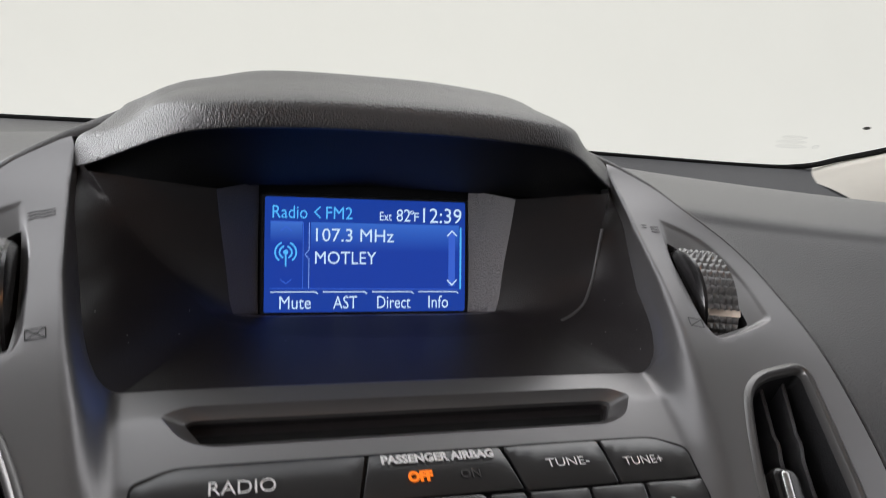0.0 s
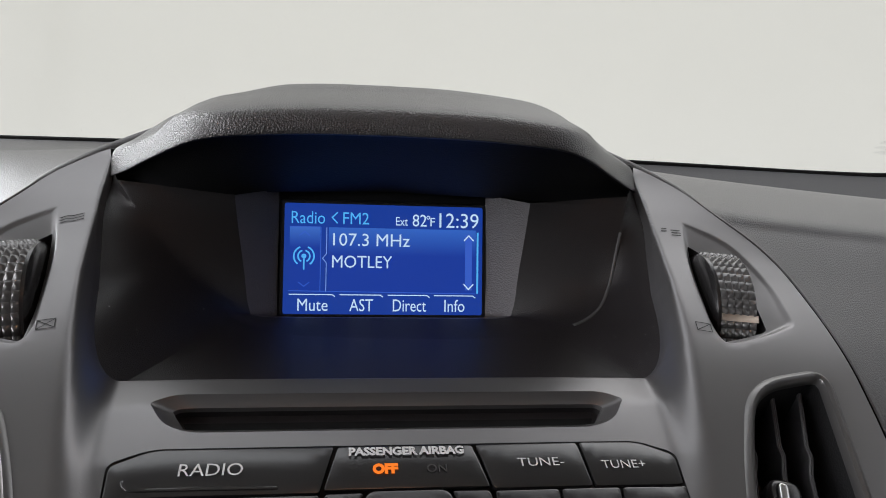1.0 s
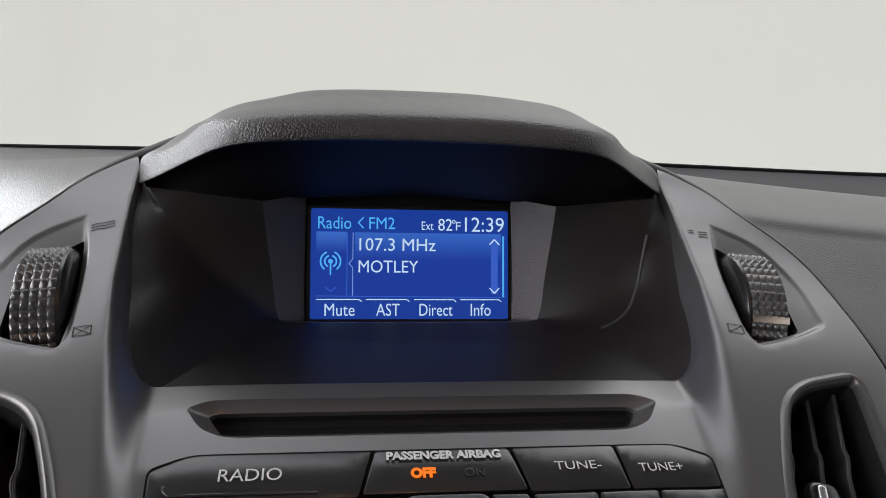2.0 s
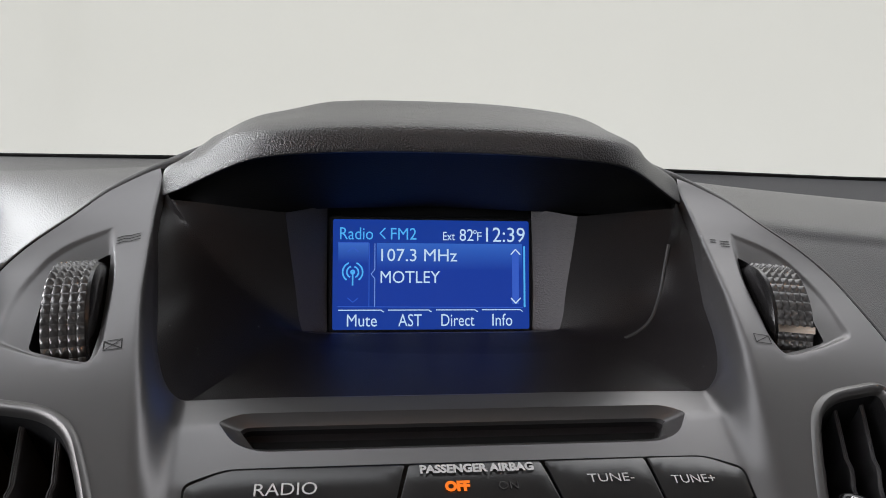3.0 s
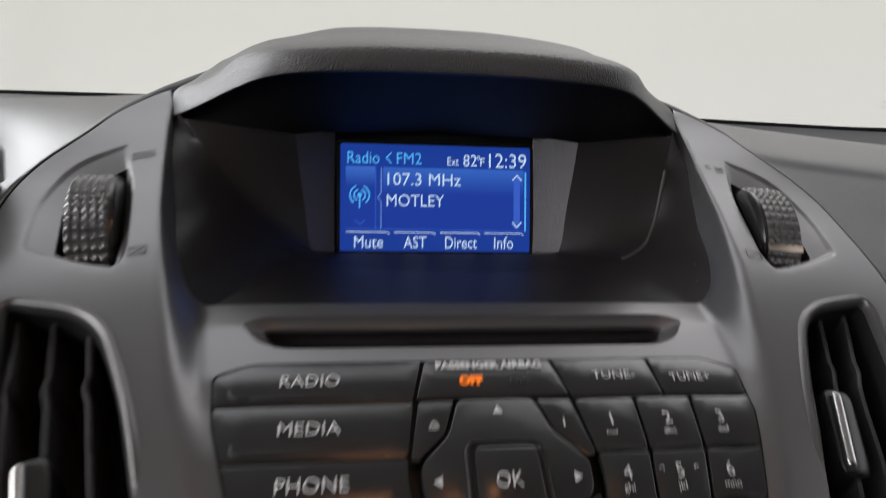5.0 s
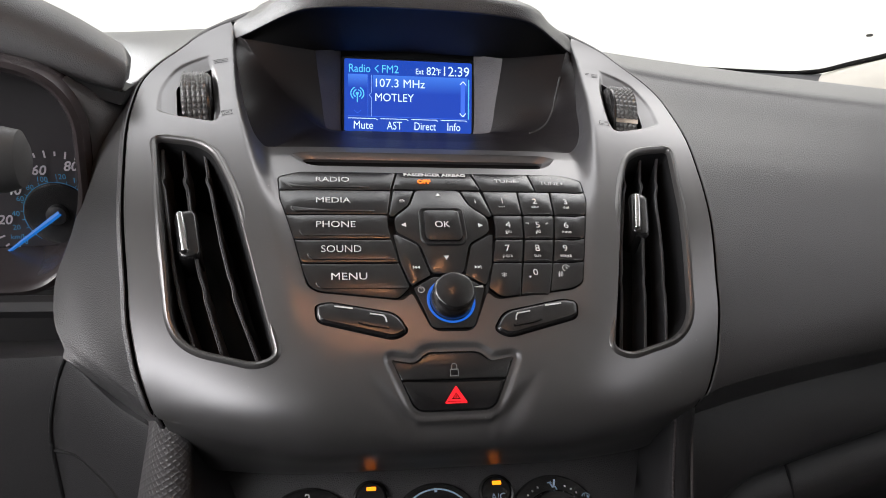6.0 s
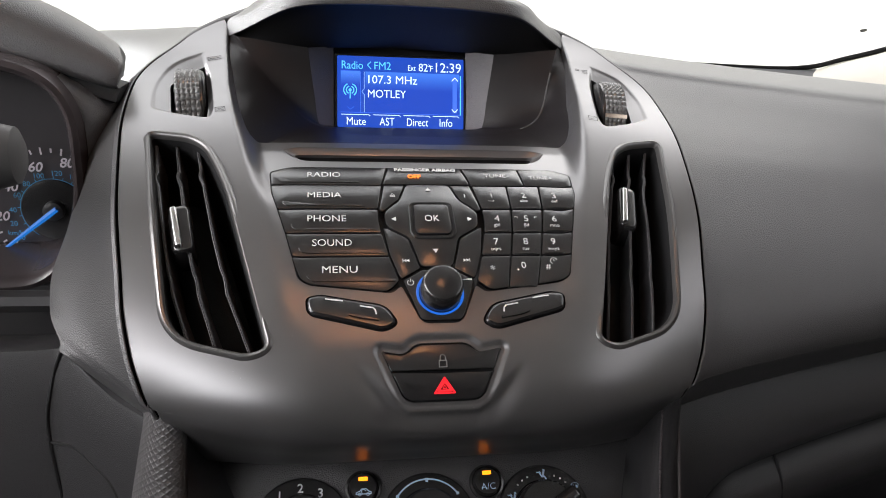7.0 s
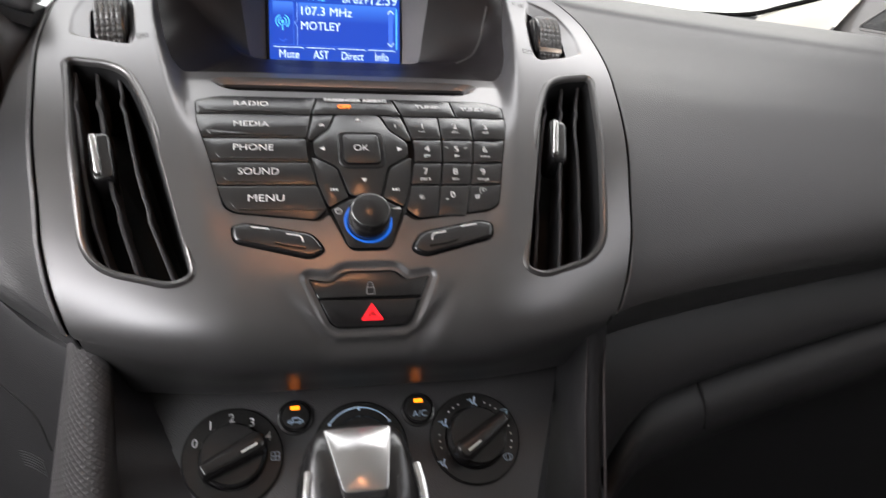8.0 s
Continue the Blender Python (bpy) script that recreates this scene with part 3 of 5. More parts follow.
screen = thing("display_screen", "small lit blue radio display in a dark frame", "display", SC)
part("frame", rim(rounded([(-0.0485, -0.0275), (0.0485, -0.0275), (0.0485, 0.0275), (-0.0485, 0.0275)], 0.002), [(0, -0.004), (0, -0.0008), (-0.0006, 0)], glass, cap=True), BLACK, screen)
lit = part("lit_area", rim(rounded([(-0.0465, -0.0257), (0.0465, -0.0257), (0.0465, 0.0257), (-0.0465, 0.0257)], 0.0012), [(0, 0.0001), (0, 0.0003)], glass, cap=True), SCREEN_BLUE, screen)


# ---- air vents ----
def vent_edge(q):
    """Outer and inner border of the right vent at q."""
    l = np.array(VENT)
    xs = []
    for (x0, q0), (x1, q1) in zip(l, np.roll(l, -1, 0)):
        if (q0 > q) != (q1 > q):
            xs.append(x0 + (x1 - x0) * (q - q0) / (q1 - q0))
    return (max(xs), min(xs)) if len(xs) > 1 else None


def vane(side, line, thick=0.0010):
    """One upright louvre with a shallow kink, its lit front edge rounded; line: (q, x) along its front edge."""
    rows = []
    for q in np.arange(0.2045, 0.3460, 0.0015):
        e = vent_edge(q)
        x = lin(q, line)
        if not e or not (e[1] + 0.0008 < x < e[0] - 0.0008):
            continue
        x += 0.0011 * (ease((q - 0.2270) / 0.004) - ease((q - 0.2320) / 0.007)) - 0.0006 * (ease((q - 0.296) / 0.005) - ease((q - 0.303) / 0.008))
        front, lean = -0.0068, 0.003
        ring = [(-thick * 0.5, -0.030), (-thick * 0.6, front - 0.0030), (-thick, front - 0.0014), (-thick * 0.85, front - 0.0004), (-thick * 0.3, front), (0, front - 0.0003), (thick * 0.3, front), (thick * 0.85, front - 0.0004), (thick, front - 0.0014), (thick * 0.6, front - 0.0030), (thick * 0.5, -0.030)]
        rows.append([face(side * x + dx - lean * (up - front) / 0.03, q, up) for dx, up in ring])
    return loft(rows)


def bar_on(path, w, h, fn, mat, parent, name, base=-0.0005, label=""):
    """A rounded bar along points (x, q) of a face."""
    p = resample(spline(path, 6), 24)
    t = np.gradient(p, axis=0)
    t /= np.linalg.norm(t, axis=1)[:, None]
    n = np.stack([-t[:, 1], t[:, 0]], 1) * w / 2
    loop = [tuple(v) for v in p + n] + [tuple(v) for v in (p - n)[::-1]]
    loop = rounded(loop, w * 0.4, 3)
    return part(name, rim(loop, [(0, base), (0, h * 0.6), (-w * 0.12, h * 0.9), (-w * 0.28, h)], fn, cap=True), mat, parent, label)


def air_vent(side, places, tab):
    loop = [(side * x, q) for x, q in VENT]
    v = thing("air_vent", "tall black louvred air vent in a polished grey rim", "air vent", face(side * 0.12, 0.345), "dashboard air vents")
    part("rim", rim(loop, [(0.0030, -0.0002), (0.0020, 0.0009), (0.0008, 0.0013), (-0.0004, 0.0007), (-0.0011, -0.0008), (-0.0013, -0.0026)], face), RIMGREY, v)
    part("shaft", rim(loop, [(-0.0012, -0.0024), (-0.0018, -0.010), (-0.003, -0.030), (-0.006, -0.050)], face, cap=True), MATTBLACK, v)
    for u in places:
        part("vane", vane(side, u), VANE, v)
    (x0, q0), (x1, q1), up = tab
    low = lambda x, q, h=0.0: face(x, q, up + h)

    def capsule(dx, over, w, profile, mat, parent, name, label=""):
        """A long rounded block from one end of the slider to the other."""
        a, b = np.array((x0 + dx, q0 - over)), np.array((x1 + dx, q1 + over))
        d = (b - a) / np.linalg.norm(b - a)
        n = np.array((-d[1], d[0])) * w / 2
        loop = rounded([tuple(a + n), tuple(b + n), tuple(b - n), tuple(a - n)], w * 0.42, 6)
        return part(name, rim(loop, profile, low, cap=True), mat, parent, label)

    holder = capsule(0.0015, 0.0020, 0.0104, [(0.0006, -0.016), (0.0004, 0.0012), (-0.0004, 0.0024), (-0.0016, 0.0030)], KEY, v, "slider")
    capsule(-0.0008, 0.0, 0.0038, [(0.0003, 0.0018), (0.0, 0.0040), (-0.0006, 0.0050), (-0.0013, 0.0053)], CHROME, holder, "chrome_strip", "chrome strip on the slider")
    return v


VANE = material("dark_grey_vane", (0.075, 0.073, 0.076), 0.42, 0, 0.1, 60)
air_vent(-1, (((0.20, 0.1525), (0.231, 0.1478), (0.272, 0.1401), (0.305, 0.1337), (0.328, 0.1262), (0.35, 0.119)), ((0.20, 0.1412), (0.2315, 0.1357), (0.29, 0.1247), (0.309, 0.1198), (0.3355, 0.1115), (0.35, 0.107)), ((0.20, 0.130), (0.236, 0.1227), (0.278, 0.1137), (0.311, 0.1052), (0.343, 0.0936), (0.35, 0.091))), ((-0.1352, 0.2585), (-0.1298, 0.2840), -0.0062))
air_vent(1, (((0.20, 0.1500), (0.235, 0.1375), (0.2485, 0.1342), (0.33, 0.1214), (0.35, 0.118)), ((0.20, 0.1385), (0.2336, 0.1278), (0.285, 0.1162), (0.3375, 0.1068), (0.35, 0.105)), ((0.20, 0.128), (0.2173, 0.122), (0.2784, 0.1039), (0.3358, 0.0922), (0.35, 0.090))), ((0.1220, 0.2435), (0.1154, 0.2700), -0.0062))


# ---- vent wheels ----
def knurl(r, w0, w1, cols, a0, a1, rows, h):
    """A drum skin of small pyramids: axis along x."""
    bm = bmesh.new()
    at = lambda x, a, rr: (x, rr * math.cos(a), rr * math.sin(a))
    for i in range(cols):
        x0, x1 = w0 + (w1 - w0) * i / cols, w0 + (w1 - w0) * (i + 1) / cols
        for j in range(rows):
            b0, b1 = radians(a0 + (a1 - a0) * j / rows), radians(a0 + (a1 - a0) * (j + 1) / rows)
            base = [bm.verts.new(at(x, a, r)) for x, a in ((x0, b0), (x1, b0), (x1, b1), (x0, b1))]
            k = 0.40
            top = [bm.verts.new(at(x0 + (x1 - x0) * s, b0 + (b1 - b0) * t, r + h)) for s, t in ((k, k), (1 - k, k), (1 - k, 1 - k), (k, 1 - k))]
            for m in range(4):
                bm.faces.new((base[m], base[(m + 1) % 4], top[(m + 1) % 4], top[m]))
            bm.faces.new(top)
    return bm


def vent_wheel(side):
    """The wheel's own axes: x along its axle outward, y up the panel, z out of it."""
    q0, up, r = 0.1505, -0.0225, 0.0285
    a, b = face(0.1395 * side, q0 - 0.02), face(0.1345 * side, q0 + 0.02)
    y = (a - b).normalized()
    z = Vector((1, 0, 0)).cross(y).normalized()
    x = y.cross(z)
    m = Matrix((x, y, z)).transposed().to_4x4()
    m.translation = face(0.137 * side, q0, up)
    w = thing("vent_wheel", "black thumbwheel with a diamond-knurled rim" + (" and a cream mark" if side > 0 else ""), "thumbwheel", m.translation, "air vent thumbwheels")

    def put(name, bm, mat, label="", sharp=40):
        bm.transform(m)
        return part(name, bm, mat, w, label, sharp)

    s0, s1 = sorted((side * -0.0045, side * 0.0100))
    put("knurled_rim", knurl(r, s0, s1, 5, 12, 168, 19, 0.0017), KNURL, "knurled black rim", 8)
    rows = []
    for k in range(49):
        t = radians(-10 + 200 * k / 48)
        rows.append([(side * h, rr * math.cos(t), rr * math.sin(t)) for rr, h in [(0.006, -0.0075), (r - 0.0030, -0.0075), (r - 0.0012, -0.0070), (r + 0.0004, -0.0058), (r + 0.0006, -0.0046), (r, -0.0045)]])
    put("hub", loft(rows), KEY)
    rows = [[(side * h, rr * math.cos(t), rr * math.sin(t)) for rr, h in [(r, 0.0100), (r - 0.003, 0.0108), (0.006, 0.0108)]] for t in [radians(-10 + 200 * k / 48) for k in range(49)]]
    put("outer_cheek", loft(rows), BLACK)
    if side > 0:
        bm = bmesh.new()
        t0, t1 = radians(70), radians(75.5)
        vs = [bm.verts.new((xx, (r + 0.0013) * math.cos(t), (r + 0.0013) * math.sin(t))) for xx, t in ((s0, t0), (s1, t0), (s1, t1), (s0, t1))]
        low = [bm.verts.new((xx, r * math.cos(t), r * math.sin(t))) for xx, t in ((s0, t0), (s1, t0), (s1, t1), (s0, t1))]
        bm.faces.new(vs)
        for k in range(4):
            bm.faces.new((vs[k], vs[(k + 1) % 4], low[(k + 1) % 4], low[k]))
        bm.transform(Matrix.Rotation(radians(62), 4, "X"))
        put("mark", bm, CREAM, "cream index mark")
    return w


KNURL = material("knurled_rubber", (0.17, 0.168, 0.168), 0.19, 0.35, 0.1, 60)
KNURL.node_tree.nodes["Principled BSDF"].inputs["Specular IOR Level"].default_value = 1.0
CREAM = material("cream_mark", (0.70, 0.60, 0.50), 0.4, 0, 0.05, 300)
for side in (-1, 1):
    vent_wheel(side)

# printed signs on the wings
for side in (-1, 1):
    waves = []
    for k in (-1, 0, 1):
        waves += stroke([(-0.0042, 0.0018 * k - 0.0004), (-0.0020, 0.0018 * k + 0.0002), (0.0004, 0.0018 * k - 0.0003), (0.0042, 0.0018 * k + 0.0005)], 0.00050)
        waves.append([(-0.0050, 0.0018 * k - 0.0005), (-0.0036, 0.0018 * k + 0.0001), (-0.0036, 0.0018 * k - 0.0009)])
    if side > 0:
        waves = []
        for k in (-1, 0, 1):
            waves += stroke([(0.0002, 0.0018 * k - 0.0003), (0.0042, 0.0018 * k + 0.0005)], 0.00055)
            if k >= 0:
                waves += stroke([(-0.0044, 0.0018 * k - 0.0005), (-0.0020, 0.0018 * k)], 0.00055)
    glyph(waves, side * 0.1265, 0.1178, face, DARKPRINT, panel, 0.0002, 1.0, "open_vent_symbol", -side * 12)
    box = stroke([(-0.0036, -0.0028), (0.0036, -0.0028), (0.0036, 0.0028), (-0.0036, 0.0028)], 0.00045, True) + stroke([(-0.0034, -0.0026), (0.0034, 0.0026)], 0.0004)
    if side < 0:
        box += stroke([(-0.0034, 0.0026), (0.0034, -0.0026)], 0.0004)
    glyph(box, side * 0.1176, 0.1792, face, DARKPRINT, panel, 0.0002, 0.8, "closed_vent_symbol", -side * 10)

# ---- the display's picture ----
PX = 0.0001483
SKYBLUE, WHITE, PALE, LINEBLUE = glow("display_cyan", (0.10, 0.50, 1.0), 0.95), glow("display_white", (0.62, 0.80, 1.0), 0.95), glow("display_pale", (0.25, 0.42, 0.95), 0.8), glow("display_line", (0.05, 0.15, 0.75), 0.8)


def shaded_glow(name, top, bottom, axis_low, axis_high):
    """A lit panel whose colour runs from its upper to its lower edge."""
    m = glow(name, top, 0.95)
    nodes, links = m.node_tree.nodes, m.node_tree.links
    place = nodes.new("ShaderNodeTexCoord")
    cut = nodes.new("ShaderNodeSeparateXYZ")
    span = nodes.new("ShaderNodeMapRange")
    mix = nodes.new("ShaderNodeMix")
    mix.data_type = "RGBA"
    span.inputs[1].default_value, span.inputs[2].default_value = axis_low, axis_high
    mix.inputs[6].default_value, mix.inputs[7].default_value = (*bottom, 1), (*top, 1)
    links.new(place.outputs["Object"], cut.inputs[0])
    links.new(cut.outputs["Z"], span.inputs[0])
    links.new(span.outputs[0], mix.inputs[0])
    links.new(mix.outputs[2], nodes["Principled BSDF"].inputs["Emission Color"])
    return m


def spot(X, Y):
    return (X - 616.5) * PX, (Y - 250) * PX * 0.99


def box_on_screen(x0, y0, x1, y1, mat, name, up=0.0005):
    (a, b), (c, d) = spot(x0, y0), spot(x1, y1)
    bm = bmesh.new()
    n = max(1, int((d - b) / 0.002))
    vs = [[bm.verts.new(glass(xx, b + (d - b) * k / n, up)) for xx in (a, c)] for k in range(n + 1)]
    for k in range(n):
        bm.faces.new((vs[k][0], vs[k][1], vs[k + 1][1], vs[k + 1][0]))
    return part(name, bm, mat, lit)


def words(text, x0, x1, y, cap, mat, align="CENTER", bold=0.0):
    x, q = spot((x0 + x1) / 2, y)
    return lettering(text, cap * PX, x, q, glass, mat, lit, 0.0011, (x1 - x0) * PX, bold=bold)


def strokes_on_screen(lines, w, mat, name, closed=False, up=0.0010):
    bm_polys = []
    for line in lines:
        pts = [spot(*p) for p in line]
        bm_polys += stroke([(x, -q) for x, q in pts], w * PX, closed)
    return glyph(bm_polys, 0, 0, glass, mat, lit, up, 1.0, name)


zt = glass(0, spot(0, 150)[1]).z
FIELD = shaded_glow("display_field", (0.038, 0.145, 0.60), (0.008, 0.046, 0.37), zt - 0.012, zt)
box_on_screen(440, 150, 908, 355, FIELD, "main_field")
box_on_screen(320, 150, 414, 352, shaded_glow("display_side_field", (0.05, 0.165, 0.62), (0.008, 0.046, 0.37), zt - 0.009, zt), "side_field")
box_on_screen(874, 165, 896, 345, LINEBLUE, "scroll_track", 0.0007)
box_on_screen(911, 157, 917, 355, SKYBLUE, "scroll_bar", 0.0008)
strokes_on_screen([[(870, 184), (885, 168), (900, 184)]], 4, WHITE, "scroll_up_mark")
strokes_on_screen([[(870, 326), (885, 342), (900, 326)]], 4, WHITE, "scroll_down_mark")
strokes_on_screen([[(434, 152), (434, 235), (422, 249), (434, 263), (434, 352)]], 2.5, PALE, "divider")
strokes_on_screen([[(416, 152), (416, 352)], [(320, 150), (414, 150)], [(320, 352), (908, 356)]], 2.5, LINEBLUE, "field_edge")
strokes_on_screen([[(350, 178), (366, 165), (382, 178)]], 3, LINEBLUE, "dim_up_mark")
strokes_on_screen([[(350, 325), (366, 338), (382, 325)]], 3, LINEBLUE, "dim_down_mark")
for a, b in ((322, 462), (477, 612), (628, 760), (775, 907)):
    strokes_on_screen([[(a, 363), (b - 8, 363), (b, 369)]], 3, WHITE, "tab_line")
words("Radio", 325, 428, 120, 38, SKYBLUE)
strokes_on_screen([[(466, 103), (450, 119), (466, 136)]], 4, SKYBLUE, "back_mark")
words("FM2", 484, 565, 120, 37, SKYBLUE)
words("Ext", 650, 688, 126, 27, WHITE, bold=0.0)
words("82", 703, 748, 122, 38, WHITE)
words("F", 760, 775, 126, 27, WHITE)
strokes_on_screen([[spx for spx in [(753 + 5 * math.cos(radians(k)), 112 + 5 * math.sin(radians(k))) for k in range(0, 361, 45)]]], 2.5, WHITE, "degree_mark")
words("12:39", 789, 916, 120, 46, WHITE)
words("107.3 MHz", 454, 695, 188, 39, WHITE)
words("MOTLEY", 452, 640, 258, 38, WHITE)
for t, a, b in (("Mute", 348, 441), ("AST", 508, 582), ("Direct", 644, 750), ("Info", 808, 873)):
    words(t, a, b, 395, 38, WHITE)
ring_pts = lambda r, a0, a1: [(365 + r * math.cos(radians(k)), 243 + r * math.sin(radians(k))) for k in np.linspace(a0, a1, 16)]
strokes_on_screen([ring_pts(31, 130, 245), ring_pts(31, -65, 50), ring_pts(18, 120, 250), ring_pts(18, -70, 60), [(365, 243), (365, 284)], ring_pts(5, 0, 360)], 5, SKYBLUE, "antenna_symbol")

# ---- the radio keys ----
keypad = thing("audio_control_panel", "black radio key panel with white printed labels", "radio controls", face(0, 0.30))
part("base_plate", rim(densed(PADS, 0.004), [(0.0012, -0.0002), (0.0004, -0.0005), (-0.0006, -0.0016)], face, cap=True), BLACK, keypad)
XC = [(0.2255, 0.0217), (0.243, 0.0257), (0.264, 0.0289), (0.2725, 0.0289), (0.281, 0.0274), (0.297, 0.0238), (0.3095, 0.0200), (0.3170, 0.0180)]
XO = [(0.2255, 0.0892), (0.2305, 0.0885), (0.250, 0.0866), (0.280, 0.0785), (0.3085, 0.0715), (0.3135, 0.0700)]
C1 = [(0.2425, 0.0465), (0.263, 0.0459), (0.2795, 0.0440), (0.295, 0.0409), (0.316, 0.0363)]
C2 = [(0.2425, 0.0660), (0.263, 0.0642), (0.2795, 0.0610), (0.295, 0.0575), (0.316, 0.0522)]
ROW = (0.2258, 0.2430, 0.2628, 0.2798, 0.2948, 0.3150)
GAP = 0.0004


def cell(q0, q1, left, right, bottom=None):
    """A key's outline between two slanting borders; x relative to the panel's middle."""
    qs = np.linspace(q0 + GAP, q1 - GAP, 5)
    a = [(CX + left(q) + GAP, q) for q in qs]
    b = [(CX + right(q) - GAP, q) for q in qs[::-1]]
    return [(x, q, 0 if 0 < i < 4 else 0.0012) for i, (x, q) in enumerate(a)] + [(x, q, 0 if 0 < i < 4 else 0.0012) for i, (x, q) in enumerate(b)]


def key(name, poly, label=""):
    return button(name, poly, face, KEY, keypad, h=0.0007, soft=0.0005, gap=0.0, low=-0.0014, label=label)


LABELS = [("RADIO", -0.0565, 0.0184), ("MEDIA", -0.0563, 0.0184), ("PHONE", -0.0552, 0.0205), ("SOUND", -0.0527, 0.0205), ("MENU", -0.0490, 0.0180)]
for k, (word, x, w) in enumerate(LABELS):
    q0, q1 = ROW[k], ROW[k + 1]
    if k == 0:
        poly = [(CX - 0.0876, 0.2318, 0.002), (CX - 0.0765, 0.2262, 0.004), (CX - 0.0222, 0.2262, 0.001), (CX - 0.0262, 0.2427, 0.001), (CX - 0.0868, 0.2427, 0.001)]
    elif k == 4:
        poly = [(CX - 0.0748, q0 + GAP, 0.001), (CX - 0.0248, q0 + GAP, 0.001), (CX - 0.0205, 0.3095, 0.001), (CX - 0.0235, 0.3132, 0.003), (CX - 0.0270, 0.3160, 0.003), (CX - 0.0655, 0.3112, 0.004), (CX - 0.0705, 0.3080, 0.005)]
    else:
        poly = cell(q0, q1, lambda q: -lin(q, XO), lambda q: -lin(q, XC))
    b = key("key", poly)
    mid = (q0 + q1) / 2
    xo = CX - lin(mid, XO)
    lettering(word, 0.0042, x, mid + (-0.0003, -0.0010, -0.0014, -0.0012, -0.0022)[k], face, PRINT, b, 0.0010, w)
    low = (q1 - 0.0027) if k < 4 else 0.3094
    bar_on([(xo + 0.0056, low - 0.0034), (xo + 0.0070, low - 0.0008), (xo + 0.0110, low), (xo + 0.030, low + 0.0002), (xo + 0.050, low + 0.0004)], 0.0013, 0.0011, face, KEY, b, "ridge", 0.0002)

top = [(CX - 0.0210, 0.2262, 0.001), (CX + 0.0210, 0.2262, 0.001), (CX + 0.0250, 0.2418, 0.001), (CX - 0.0250, 0.2418, 0.001)]
bag = button("airbag_indicator", top, face, KEY, keypad, h=0.0006, soft=0.0004, gap=0.0)
lettering("PASSENGER AIRBAG", 0.0029, CX + 0.0003, 0.2285, face, PRINT, bag, 0.0009, 0.0360, bold=0.00020)
lettering("OFF", 0.0031, CX - 0.0066, 0.2350, face, AMBER, bag, 0.0009, 0.0078, bold=0.0003)
lettering("ON", 0.0028, CX + 0.0092, 0.2352, face, GREYPRINT, bag, 0.0009, 0.0062)
NAV = [(0.0122, 0.2425), (0.0165, 0.2557), (0.0258, 0.2652), (0.0254, 0.2752), (0.0133, 0.2830), (0.0085, 0.3015)]
nav_poly = [(CX - x, q, 0.003) for x, q in NAV] + [(CX + x, q, 0.003) for x, q in NAV[::-1]]
nav = button("four_way_key", nav_poly, face, KEY, keypad, h=0.0010, soft=0.0008, gap=0.0)
well = rounded([(CX - 0.0112, 0.2592), (CX + 0.0112, 0.2592), (CX + 0.0116, 0.2800), (CX + 0.0092, 0.2832), (CX - 0.0092, 0.2832), (CX - 0.0116, 0.2800)], 0.003)
part("ok_seat", rim(densed(well, 0.003), [(0.0012, 0.0009), (0.0006, 0.0018), (-0.0002, 0.0017), (-0.0006, 0.0012)], face, cap=True), BLACK, nav)
ok = button("ok_key", [(CX - 0.0098, 0.2604, 0.003), (CX + 0.0098, 0.2604, 0.003), (CX + 0.0102, 0.2795, 0.003), (CX + 0.0082, 0.2817, 0.003), (CX - 0.0082, 0.2817, 0.003), (CX - 0.0102, 0.2795, 0.003)], face, KEY, nav, h=0.0026, soft=0.0012, gap=0.0, low=0.001)
lettering("OK", 0.0044, CX - 0.0002, 0.2712, face, PRINT, ok, 0.0029, 0.0082)
TRI = [[(-0.0016, -0.0013), (0.0016, -0.0013), (0.0, 0.0014)]]
glyph(TRI, CX, 0.2470, face, PRINT, nav, 0.0013, 1.0, "up_mark")
glyph(TRI, CX, 0.2920, face, PRINT, nav, 0.0013, 1.0, "down_mark", 180)
glyph(TRI, CX - 0.0210, 0.2706, face, PRINT, nav, 0.0013, 1.0, "left_mark", 90)
glyph(TRI, CX + 0.0210, 0.2706, face, PRINT, nav, 0.0013, 1.0, "right_mark", -90)
for s in (-1, 1):
    m = lambda pts: [(CX + s * x, q, 0.0012) for x, q in pts]
    b = key("corner_key", m([(0.0246, 0.2432), (0.0132, 0.2430), (0.0174, 0.2552), (0.0262, 0.2641), (0.0284, 0.2632)]))
    if s < 0:
        glyph(stroke([(-0.0014, -0.0002), (0.0014, -0.0002), (0, 0.0013)], 0.0003, True) + stroke([(-0.0015, -0.0011), (0.0015, -0.0011)], 0.0003), CX - 0.0205, 0.2520, face, PRINT, b, 0.0010, 1.0, "eject_mark")
    else:
        lettering("i", 0.0030, CX + 0.0206, 0.2520, face, PRINT, b, 0.0010, bold=0.0001)
    b = key("skip_key", m([(0.0270, 0.2765), (0.0250, 0.2768), (0.0142, 0.2838), (0.0094, 0.3010), (0.0090, 0.3022), (0.0188, 0.3085), (0.0202, 0.3070), (0.0245, 0.2935)]))
    skip = [[(-0.0002, -0.0010), (-0.0002, 0.0010), (0.0014, 0)], [(-0.0018, -0.0010), (-0.0018, 0.0010), (-0.0002, 0)]] + stroke([(0.0016, -0.0010), (0.0016, 0.0010)], 0.0004)
    glyph(skip, CX + s * 0.0162, 0.2977, face, PRINT, b, 0.0010, 1.0, "skip_mark", 0, s)

